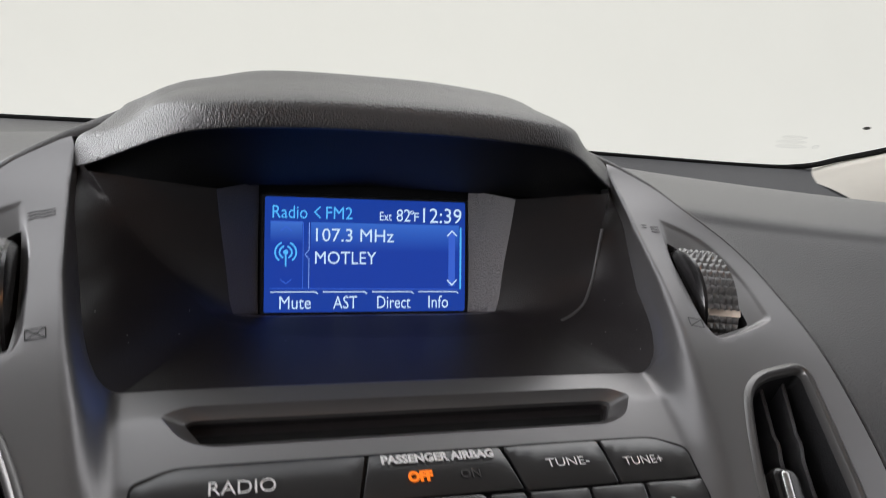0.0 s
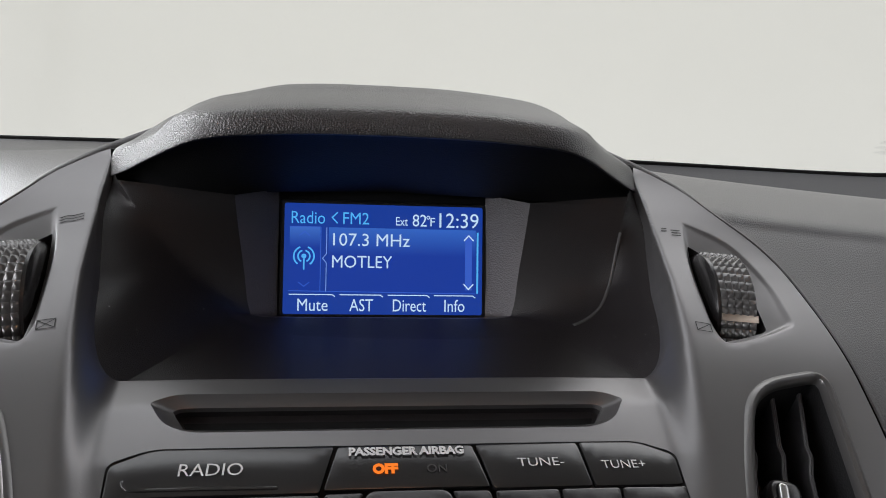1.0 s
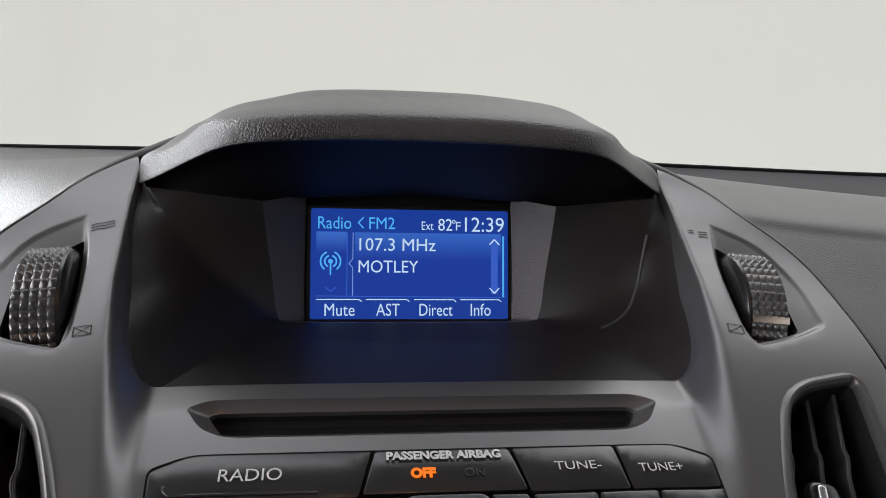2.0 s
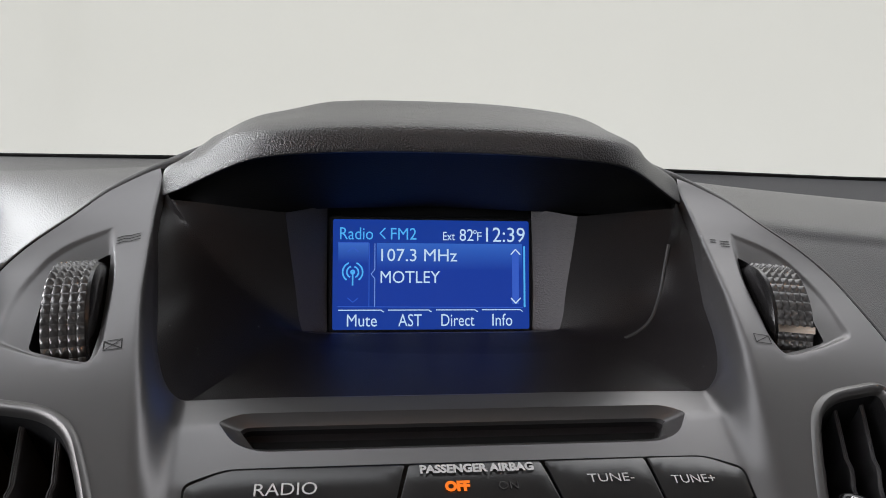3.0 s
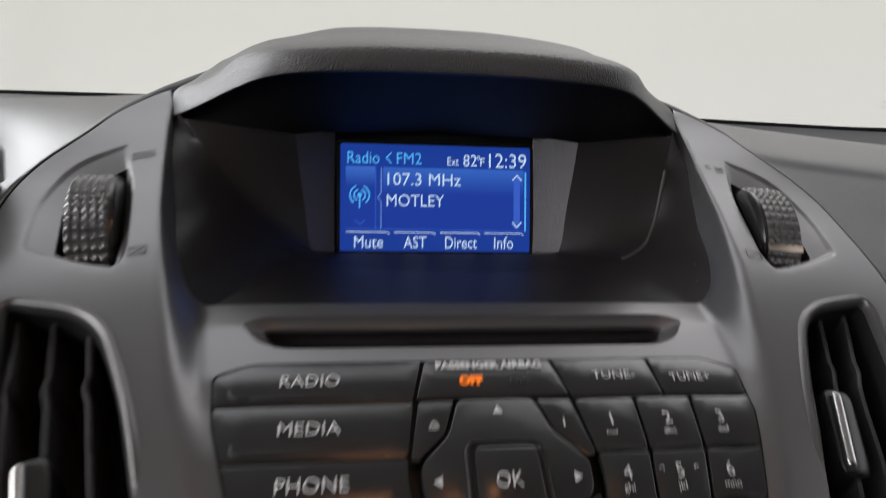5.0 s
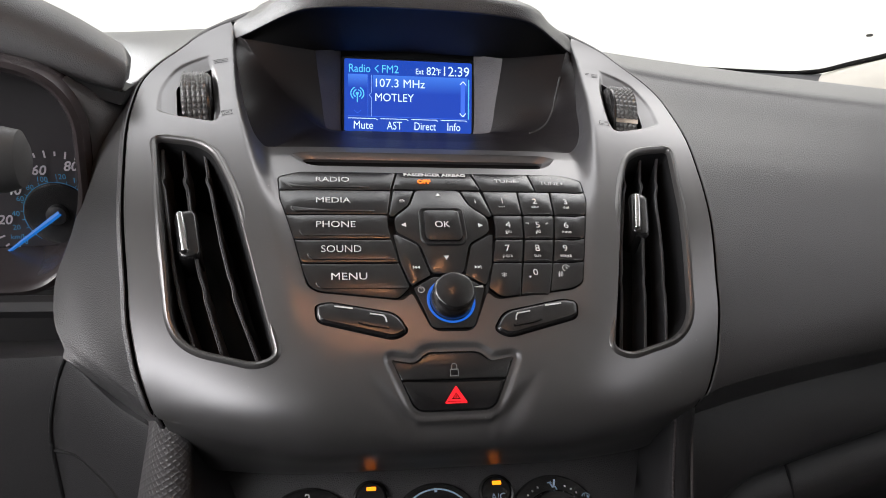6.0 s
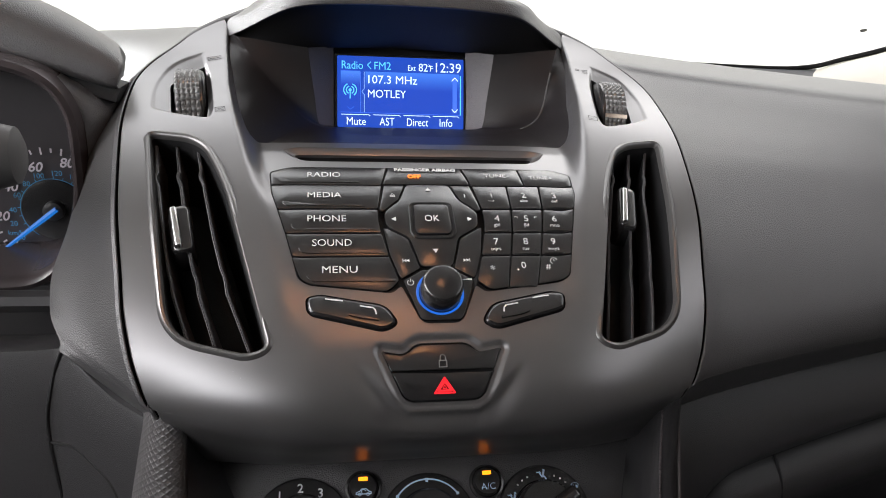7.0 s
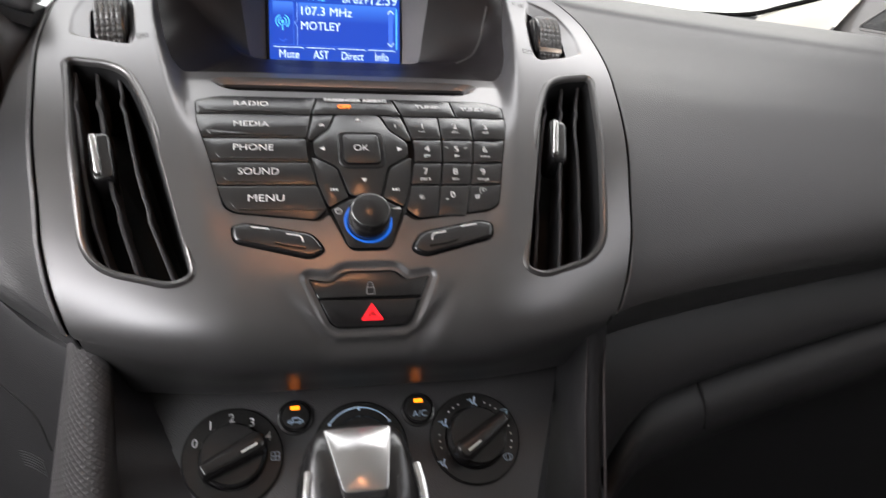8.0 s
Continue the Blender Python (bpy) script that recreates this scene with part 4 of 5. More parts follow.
# tuning and number keys
key_t = cell(ROW[0], ROW[1], lambda q: lin(q, XC), lambda q: 0.0560 + (q - 0.2258) * 0.10)
b = key("key", key_t)
lettering("TUNE-", 0.0030, CX + 0.0422, 0.2338, face, PRINT, b, 0.0010, 0.0150)
b = key("key", [(CX + 0.0565, 0.2262, 0.001), (CX + 0.0765, 0.2262, 0.004), (CX + 0.0876, 0.2318, 0.002), (CX + 0.0866, 0.2427, 0.001), (CX + 0.0580, 0.2427, 0.001)])
lettering("TUNE+", 0.0030, CX + 0.0690, 0.2352, face, PRINT, b, 0.0010, 0.0145)
PADKEYS = [("1", "_"), ("2", "abc"), ("3", "def"), ("4", "ghi"), ("5", "jkl"), ("6", "mno"), ("7", "pqrs"), ("8", "tuv"), ("9", "wxyz"), ("*", ""), ("0", "+"), ("#", "")]
COLS = [XC, C1, C2, XO]
for k, (num, sub) in enumerate(PADKEYS):
    r, c = divmod(k, 3)
    q0, q1 = ROW[r + 1], (ROW[r + 2] if r < 3 else (0.3148, 0.3150, 0.3118)[c])
    left, right_ = COLS[c], COLS[c + 1]
    poly = cell(q0, q1, lambda q: lin(q, left), lambda q: lin(q, right_))
    if r == 3 and c == 2:
        poly = [(CX + 0.0577, 0.2952, 0.001), (CX + 0.0746, 0.2952, 0.001), (CX + 0.0712, 0.3080, 0.005), (CX + 0.0660, 0.3108, 0.004), (CX + 0.0532, 0.3128, 0.001)]
    if r == 3 and c == 0:
        poly = [(CX + 0.0248, 0.2952, 0.001), (CX + 0.0404, 0.2952, 0.001), (CX + 0.0366, 0.3145, 0.001), (CX + 0.0265, 0.3158, 0.003), (CX + 0.0206, 0.3100, 0.001)]
    b = key("key", poly)
    mid = (q0 + q1) / 2
    x = CX + (lin(mid, left) + lin(mid, right_)) / 2 + (-0.0004, -0.0005, -0.0020)[c]
    mid -= 0.0026 if r == 3 else 0.0
    if num == "#":
        lettering("#", 0.0034, x - 0.0018, mid + 0.0014, face, PRINT, b, 0.0010)
        glyph(stroke(arc(0, 0, 0.0020, 0, 340), 0.0003, True) + stroke([(0, 0.0011), (0, 0), (0.0010, 0)], 0.0003), x + 0.0020, mid - 0.0020, face, PRINT, b, 0.0010, 1.0, "clock_mark")
    elif num == "0":
        lettering("0", 0.0040, x + 0.0004, mid - 0.0012, face, PRINT, b, 0.0010)
        lettering("+", 0.0024, x - 0.0030, mid + 0.0016, face, PRINT, b, 0.0010)
    elif num == "*":
        lettering("*", 0.0046, x, mid + 0.0014, face, PRINT, b, 0.0010)
    else:
        lettering(num, 0.0042, x, mid - 0.0015, face, PRINT, b, 0.0010)
        if sub == "_":
            glyph(stroke([(-0.0016, 0.0008), (-0.0016, 0), (0.0016, 0), (0.0016, 0.0008)], 0.0003), x - 0.001, mid + 0.0036, face, PRINT, b, 0.0010, 1.0, "space_mark")
        else:
            lettering(sub, 0.0022, x - 0.0006, mid + 0.0032, face, PRINT, b, 0.0010)
    if num == "5":
        for s in (-1, 1):
            glyph(stroke([(0.0008 * s, 0.0006), (-0.0006 * s, 0.0006), (-0.0006 * s, -0.0002)], 0.0003), x + s * 0.0056, mid - 0.0020, face, PRINT, b, 0.0010, 1.0, "finger_mark")
    xr, xl = CX + lin(q1, right_), CX + lin(q1, left)
    if r < 3 or c == 1:
        bar_on([(xl + 0.0022, q1 - 0.0012), ((xl + xr) / 2, q1 - 0.0012), (xr - 0.0020, q1 - 0.0012)], 0.0009, 0.0010, face, KEY, b, "ridge", 0.0002)

# the volume knob
seat = [(CX - 0.0080, 0.3035, 0.001), (CX + 0.0080, 0.3035, 0.001), (CX + 0.0184, 0.3100, 0.001), (CX + 0.0105, 0.3325, 0.003), (CX - 0.0105, 0.3325, 0.003), (CX - 0.0184, 0.3100, 0.001)]
base = button("knob_plate", seat, face, KEY, keypad, h=0.0008, soft=0.0005, gap=0.0)
ko, kn = face(CX, 0.3175, 0.0008), (face(CX, 0.3175, 0.02) - face(CX, 0.3175, 0.0)).normalized()
kx = Vector((1, 0, 0))
ky = kn.cross(kx)
at_knob = lambda x, y, h: ko + kx * x + ky * y + kn * h
BLUE_RING = glow("blue_ring_light", (0.01, 0.15, 0.75), 0.55)
part("light_ring", revolve([(0.0110, 0.0), (0.0112, 0.0006), (0.0121, 0.0007), (0.0124, 0.0002)], 48, at_knob), BLUE_RING, base, "ring lit blue round the knob")
part("volume_knob", revolve([(0.0108, 0.0002), (0.0106, 0.0100), (0.0100, 0.0122), (0.0088, 0.0132), (0.0, 0.0134)], 48, at_knob), KEY, base, "round black volume knob")
glyph(stroke(arc(0, 0, 0.0016, 120, 420, 16), 0.00035) + stroke([(0, 0.0004), (0, 0.0022)], 0.00035), CX - 0.0148, 0.3112, face, PRINT, base, 0.0011, 1.0, "power_mark")
glyph([[(-0.0028, -0.0001), (0.0028, -0.0006), (0.0028, 0.0009)]], CX + 0.0146, 0.3098, face, PRINT, base, 0.0011, 1.0, "volume_mark")

# call switches
for s, loop in ((1, CALLS[0]), (-1, CALLS[1])):
    frame_ = part("call_switch", rim(densed(loop, 0.003), [(0.0008, -0.0003), (0.0, -0.0003), (-0.0004, -0.0012), (-0.0009, -0.0004), (-0.0012, 0.0012), (-0.0024, 0.0022)], face, cap=True), KEY, keypad)
    u = CX - 0.0008
    hook = stroke([(-0.0042, -0.0022), (-0.0034, -0.0002), (-0.0022, 0.0008), (0.0042, 0.0008)], 0.0008)
    glyph(hook, u + s * 0.0362, 0.3262, face, PRINT, frame_, 0.0026, 1.0, "phone_mark", s * 10, s)
    glyph(stroke([(-0.0042, 0), (0.0042, 0)], 0.0008), u + s * 0.0530, 0.3212, face, PRINT, frame_, 0.0026, 1.0, "bar_mark", s * 8, s)
    bar_on([(u + s * 0.031, 0.3322), (u + s * 0.040, 0.3308), (u + s * 0.046, 0.3290)], 0.0012, 0.0030, face, KEY, frame_, "ridge", 0.001)

# hazard and lock switches
hz = thing("hazard_switch", "black switch pair with a lit red warning triangle", "switch", face(0, 0.36, -0.002))
HX = CX - 0.0012
low = lambda x, q, up=0.0: face(x, q, up - 0.0022)
part("seat", rim(densed(HAZARD, 0.003), [(0.0, -0.0018), (0.0, -0.0042), (-0.001, -0.0044)], face, cap=True), BLACK, hz)
upper = button("lock_switch", [(HX - 0.0296, 0.3480, 0.0006), (HX - 0.0190, 0.3499, 0.003), (HX - 0.0126, 0.3445, 0.003), (HX + 0.0126, 0.3445, 0.003), (HX + 0.0190, 0.3499, 0.003), (HX + 0.0296, 0.3480, 0.0006), (HX + 0.0258, 0.3580, 0.0006), (HX - 0.0258, 0.3580, 0.0006)], low, KEY, hz, h=0.0012, soft=0.0006, gap=0.0003, low=-0.002)
lock = stroke([(-0.0019, -0.0030), (0.0019, -0.0030), (0.0019, 0.0002), (-0.0019, 0.0002)], 0.0005, True) + stroke([(-0.0013, 0.0004), (-0.0013, 0.0018)] + arc(0, 0.0018, 0.0013, 180, 0, 8) + [(0.0013, 0.0018), (0.0013, 0.0004)], 0.0004)
glyph(lock, HX, 0.3532, low, LOCKPRINT, upper, 0.0016, 1.0, "lock_mark")
lower = button("warning_switch", [(HX - 0.0252, 0.3588, 0.0006), (HX + 0.0252, 0.3588, 0.0006), (HX + 0.0202, 0.3702, 0.003), (HX + 0.0165, 0.3728, 0.003), (HX - 0.0165, 0.3728, 0.003), (HX - 0.0202, 0.3702, 0.003)], low, KEY, hz, h=0.0014, soft=0.0006, gap=0.0003, low=-0.002)
glyph(stroke([(-0.0050, -0.0031), (0.0050, -0.0031), (0.0, 0.0044)], 0.0008, True) + stroke([(-0.0032, -0.0020), (0.0032, -0.0020), (0.0, 0.0026)], 0.0010, True) + stroke([(-0.0010, -0.0009), (0.0010, -0.0009), (0.0, 0.0008)], 0.0003, True), HX + 0.0003, 0.3658, low, RED, lower, 0.0018, 1.0, "warning_triangle")

# ---- dashboard ----
dash = thing("dashboard", "black grained soft dashboard with a rolled passenger pad", "dashboard", (0.3, 0.3, 0.95))


def outline(q, side=1):
    p = face(lin(q, HALF) + 0.0044, q, -0.0040)
    return (side * p.x, p.y, p.z)


def sweep(a, b, n=40, power=0.8):
    a, b = np.array(a), np.array(b)
    res = []
    for s in np.linspace(0, 1, n):
        p = a + (b - a) * s
        p[1:] = a[1:] + (b - a)[1:] * s**power
        res.append(p)
    return res


def skin(rows, n=40, power=0.8, fine=6):
    grid = [sweep(a, b, n, power) for a, b in rows]
    return loft([spline([g[i] for g in grid], fine) for i in range(n)])


SHELF_ROWS = [((0.00, 0.802, 1.0655), (0.76, 0.782, 1.0605)), ((0.02, 0.770, 1.0610), (0.76, 0.750, 1.0550)), ((0.05, 0.680, 1.058), (0.76, 0.660, 1.048)), ((0.12, 0.600, 1.064), (0.76, 0.560, 1.040)), ((0.15, 0.555, 1.075), (0.76, 0.510, 1.046))]
part("dash_shelf", skin(SHELF_ROWS), SHELF, dash, "matte dark shelf below the windscreen")
PAD = [((0.15, 0.572, 1.076), (0.76, 0.528, 1.048)), ((0.155, 0.562, 1.086), (0.76, 0.518, 1.058)), ((0.16, 0.545, 1.0905), (0.76, 0.500, 1.0625)), ((0.150, 0.47, 1.105), (0.76, 0.462, 1.0635)), ((0.140, 0.415, 1.1105), (0.76, 0.432, 1.060)), (outline(0.088), (0.75, 0.405, 1.054)), (outline(0.105), (0.745, 0.388, 1.049)), (outline(0.122), (0.74, 0.372, 1.044)), (outline(0.14), (0.73, 0.357, 1.037)), (outline(0.16), (0.72, 0.344, 1.029)), (outline(0.188), (0.71, 0.328, 1.018)), (outline(0.22), (0.70, 0.312, 1.006)), (outline(0.28), (0.70, 0.290, 0.982)), (outline(0.33), (0.70, 0.272, 0.964)), (outline(0.356), (0.70, 0.271, 0.949)), (outline(0.374), (0.70, 0.279, 0.933)), (outline(0.392), (0.70, 0.289, 0.920)), (outline(0.410), (0.70, 0.297, 0.912)), (outline(0.428), (0.70, 0.304, 0.9095)), ((0.1385, 0.1445, 0.9195), (0.70, 0.309, 0.909)), ((0.1385, 0.170, 0.921), (0.70, 0.325, 0.911))]
part("passenger_pad", skin(PAD), LEATHER, dash, "grained black passenger pad with a rolled lower edge")
DRIVER = [((0.00, 0.802, 1.0655), (-0.76, 0.786, 1.0640)), ((-0.02, 0.760, 1.0630), (-0.74, 0.740, 1.0610)), ((-0.05, 0.660, 1.066), (-0.70, 0.66, 1.062)), ((-0.12, 0.52, 1.090), (-0.55, 0.56, 1.085)), ((-0.137, 0.43, 1.110), (-0.36, 0.46, 1.088)), (outline(0.088, -1), (-0.250, 0.42, 1.080)), (outline(0.122, -1), (-0.205, 0.345, 1.068)), (outline(0.16, -1), (-0.202, 0.300, 1.060)), (outline(0.20, -1), (-0.200, 0.270, 1.048)), (outline(0.24, -1), (-0.202, 0.255, 1.028)), (outline(0.29, -1), (-0.209, 0.243, 1.0)), (outline(0.33, -1), (-0.214, 0.225, 0.980)), (outline(0.36, -1), (-0.207, 0.195, 0.968)), (outline(0.388, -1), (-0.198, 0.178, 0.9600)), (outline(0.412, -1), (-0.197, 0.174, 0.9580)), ((-0.1385, 0.1390, 0.9255), (-0.196, 0.172, 0.9560)), ((-0.1365, 0.1480, 0.9235), (-0.194, 0.182, 0.9550))]
part("driver_side_skin", skin(DRIVER, 20, 1.0), LEATHER, dash)

# the roll over the instruments: front face, sharp lower edge, a cut end beside the panel
ROLL_TOP = [(-0.50, 1.1540), (-0.30, 1.1540), (-0.26, 1.1450), (-0.2287, 1.1320), (-0.2089, 1.1242), (-0.1981, 1.1190), (-0.1855, 1.1120), (-0.1780, 1.1075), (-0.1730, 1.1045)]
ROLL_LOW = [(-0.50, 1.1180), (-0.30, 1.1180), (-0.2401, 1.1030), (-0.2109, 1.0946), (-0.1808, 1.0852), (-0.1730, 1.0830)]
rows = []
for x, k in [(-0.1738, 0.60), (-0.1739, 0.84), (-0.1744, 0.94), (-0.1758, 0.985), (-0.1800, 1.0), (-0.185, 1.0), (-0.192, 1.0), (-0.20, 1.0), (-0.21, 1.0), (-0.222, 1.0), (-0.235, 1.0), (-0.255, 1.0), (-0.28, 1.0), (-0.32, 1.0), (-0.50, 1.0)]:
    zt, zl = lin(x, ROLL_TOP), lin(x, ROLL_LOW)
    h, d = zt - zl, 0.022
    ring = spline([(0.330, zl - 0.0030), (0.305, zl - 0.0035), (0.285, zl - 0.0035), (0.270, zl - 0.0028), (0.2650, zl - 0.0005), (0.2640, zl + 0.12 * h), (0.2655, zl + 0.40 * h), (0.2720, zl + 0.72 * h), (0.2840, zl + 0.94 * h), (0.300, zt), (0.300 + d * 0.5, zt - 0.15 * d), (0.300 + d, zt - 0.45 * d)], 4)
    my, mz = 0.287, (zt + zl) / 2
    rows.append([(x - (0.24 * min(0.04, max(0.0, y - 0.265)) + 0.28 * max(0.0, zl + 0.6 * h - z)) * ease((x + 0.27) / 0.095), my + (y - my) * k, mz + (z - mz) * k) for y, z in ring])
part("instrument_hood", loft(rows, closed=True, caps=True), LEATHER, dash, "grained black roll over the instruments")
# A matt black strip paints in the shaded recess under the roll.
rows = []
for x in (-0.1762, -0.1800, -0.186, -0.194, -0.204, -0.216, -0.23, -0.25, -0.28, -0.32, -0.50):
    zl, h = lin(x, ROLL_LOW), 0.0092
    lean = 0.35 * ease((x + 0.22) / 0.044)
    rows.append([(x - lean * (zl - z), y, z) for y, z in spline([(0.290, zl - 0.0010), (0.2700, zl - 0.0012), (0.2680, zl - 0.0030), (0.2672, zl - 0.0060), (0.2660, zl - h), (0.2680, zl - h - 0.0008), (0.290, zl - h - 0.0010)], 3)])
part("under_roll_shade", loft(rows, closed=True, caps=True), MATTBLACK, dash, "dark strip for the shaded recess under the roll")

def tube(points, r, n=10, m=8):
    """A round cord along points."""
    p = spline(points, n)
    t = np.gradient(p, axis=0)
    rows = []
    for a, d in zip(p, t):
        d = Vector(d).normalized()
        u = d.orthogonal().normalized()
        u = (Vector((0, 0, 1)) - d * d.z).normalized() if abs(d.z) < 0.95 else u
        w = d.cross(u)
        rows.append([tuple(Vector(a) + (u * math.cos(k) + w * math.sin(k)) * r) for k in np.linspace(0, 2 * math.pi, m + 1)[:-1]])
    return loft(rows, closed=True, caps=True)


# the rolled edge of the dash that runs on behind the display hood
for s in (-1, 1):
    part("edge_roll", tube([tuple(np.array(outline(0.125, s)) - (0, 0, 0.005)), tuple(np.array(outline(0.100, s)) - (0, 0, 0.002)), outline(0.082, s), (s * 0.1285, 0.3610, 1.1168), (s * 0.1215, 0.3700, 1.1197), (s * 0.1125, 0.384, 1.1232), (s * 0.103, 0.405, 1.1255), (s * 0.090, 0.43, 1.122)], 0.0030, 8, 12), LEATHER, dash, "rolled grained edge beside the display hood")

# lower passenger panels
LOWER = [((0.1385, 0.185, 0.934), (0.70, 0.33, 0.924)), ((0.1395, 0.152, 0.926), (0.70, 0.305, 0.917)), ((0.141, 0.136, 0.905), (0.70, 0.283, 0.904)), ((0.146, 0.128, 0.880), (0.70, 0.274, 0.895)), ((0.149, 0.133, 0.860), (0.70, 0.280, 0.887)), ((0.151, 0.165, 0.843), (0.70, 0.312, 0.882))]


def corner_drop(bm, top):
    """The shadow gap turns down in a round corner beside the upright."""
    for v in bm.verts:
        w = 1.0 if top else ease((0.895 - v.co.z) / 0.05)
        v.co.z -= 0.075 * w * ease((0.220 - v.co.x) / 0.075) ** 2
    return bm


part("lower_panel", corner_drop(skin(LOWER, 70), False), WEAVE, dash, "plain dark lower panel")
GLOVE = [((0.160, 0.180, 0.852), (0.86, 0.330, 0.905)), ((0.170, 0.156, 0.845), (0.86, 0.300, 0.900)), ((0.172, 0.140, 0.826), (0.86, 0.283, 0.884)), ((0.175, 0.146, 0.800), (0.86, 0.290, 0.856)), ((0.175, 0.180, 0.76), (0.86, 0.325, 0.815)), ((0.175, 0.215, 0.66), (0.86, 0.350, 0.71)), ((0.175, 0.25, 0.40), (0.86, 0.38, 0.40))]
glove = corner_drop(skin(GLOVE, 70), True)
part("glove_box", glove, HARD, dash, "dark glove box below a long shadow gap")

part("seam", tube([(0.250, 0.197, 0.8665), (0.2515, 0.183, 0.8575), (0.2525, 0.1695, 0.843), (0.253, 0.1645, 0.828)], 0.0014), BLACK, dash, "dark vertical joint")


# the slanting plane of the climate controls: x across, v down
CO, CT, CN = Vector((0, 0.1325, 0.8866)), Vector((0, -0.772, -0.636)), Vector((0, -0.636, 0.772))


def clim(x, v, up=0.0):
    return CO + Vector((x, 0, 0)) + CT * v + CN * up


# posts beside the climate controls
def post(side, top=0.930):
    a = [(side * 0.121, 0.150, top), (side * 0.126, 0.1235, top), (side * 0.138, 0.1235, top), (side * 0.147, 0.150, top)]
    b = [(side * 0.121, 0.140, 0.88), (side * 0.126, 0.114, 0.89), (side * 0.140, 0.114, 0.89), (side * 0.150, 0.150, 0.88)]
    c = [(side * 0.119, 0.120, 0.78), (side * 0.126, 0.080, 0.78), (side * 0.145, 0.080, 0.78), (side * 0.155, 0.150, 0.78)]
    return loft([spline(v, 5) for v in spline([a, b, c], 6)])


part("post", post(1, 0.952), HARD, dash, "dark upright beside the climate controls")


def stitches():
    """Short raised threads in a row down the post."""
    line = resample(spline([(0.1268, 0.1215, 0.940), (0.1285, 0.1104, 0.89), (0.1315, 0.0760, 0.785)], 10), 60)
    bm = bmesh.new()
    for a, b in zip(line, line[1:]):
        d = b - a
        one = tube([a + d * 0.06, a + d * 0.5 + np.array((0, -0.0007, 0)), a + d * 0.92], 0.0006, 3, 6)
        tmp = bpy.data.meshes.new("tmp")
        one.to_mesh(tmp)
        bm.from_mesh(tmp)
        bpy.data.meshes.remove(tmp)
        one.free()
    return bm


part("stitch_line", stitches(), STITCH, dash, "row of grey stitches")
part("piping", tube([(0.1385, 0.1222, 0.930), (0.1410, 0.1115, 0.89), (0.1455, 0.0775, 0.785)], 0.0009), STITCH, dash)
a = [(-0.1245, 0.150, 0.950), (-0.1248, 0.1255, 0.938), (-0.1250, 0.110, 0.89), (-0.1258, 0.090, 0.80)]
b = [clim(-0.1300, -0.075, -0.004), clim(-0.1250, -0.045, -0.002), clim(-0.0985, 0.012, -0.002), clim(-0.0590, 0.095, -0.002)]
part("recess_side", loft([spline(a, 6), spline([tuple(v) for v in b], 6)]), HARD, dash, "dark side of the recess beside the climate controls")


def diamond_strip():
    """A rolled strip with a raised diamond net."""
    top = spline([(-0.147, 0.146, 0.954), (-0.141, 0.129, 0.9530), (-0.133, 0.1235, 0.9520), (-0.1250, 0.1275, 0.9510), (-0.1240, 0.144, 0.950)], 8)
    low = spline([(-0.176, 0.120, 0.80), (-0.164, 0.085, 0.80), (-0.148, 0.068, 0.80), (-0.133, 0.066, 0.80), (-0.1255, 0.090, 0.80)], 8)
    n, rows = 430, []
    for i in range(n + 1):
        s = i / n
        row = []
        for k in range(len(top)):
            p = top[k] + (low[k] - top[k]) * s
            row.append(p)
        row = resample(row, 150)
        out = []
        for k, p in enumerate(row):
            u, v = k / 150 * 16, s * 46
            net = max(abs(math.sin(math.pi * (u + v) / 1.0)), 0)
            net2 = abs(math.sin(math.pi * (u - v) / 1.0))
            lift = 0.00042 * (1 - min(1.0, 2.2 * min(net, net2)))
            out.append((p[0], p[1] - lift * 0.8, p[2] + lift * 0.6))
        rows.append(out)
    return loft(rows)


part("diamond_strip", diamond_strip(), NET, dash, "dark strip with a raised diamond net")


def knee(x, z, up=0.0):
    d = min(max(-0.134 - x, 0.0), 0.066)
    return Vector((x, 0.128 + d * 0.73 + max(0.0, -0.2 - x) * 0.02 + 0.30 * (z - 0.945) - up, z))


rows = []
for x, z in [tuple(p) for p in spline([(-0.1420, 0.9350), (-0.145, 0.9367), (-0.150, 0.9382), (-0.1663, 0.9413), (-0.1834, 0.9492), (-0.1968, 0.9556), (-0.2124, 0.9552), (-0.2294, 0.9549), (-0.30, 0.955), (-0.45, 0.956), (-0.62, 0.956)], 5)]:
    rows.append([knee(x, z - a, -b) for a, b in ((0.006, 0.03), (0.0002, 0.005), (0.002, 0.0008), (0.006, 0.0), (0.03, 0.0), (0.07, 0.0), (0.12, 0.0), (0.2, 0.004), (0.33, 0.03))])
part("knee_panel", loft(rows), HARD, dash, "plain dark panel below the instruments")
part("seam", tube([knee(x, z, -0.0003) for x, z in ((-0.1968, 0.9552), (-0.2015, 0.944), (-0.2045, 0.9319), (-0.2063, 0.9171), (-0.2047, 0.9019), (-0.2014, 0.8837), (-0.1995, 0.872), (-0.195, 0.82))], 0.0012), BLACK, dash, "dark curved joint")
part("seam", tube([knee(x, z, -0.0003) for x, z in ((-0.2050, 0.9050), (-0.1918, 0.9049), (-0.1778, 0.8999), (-0.1676, 0.8937), (-0.160, 0.880))], 0.0009), BLACK, dash, "dark curved joint")
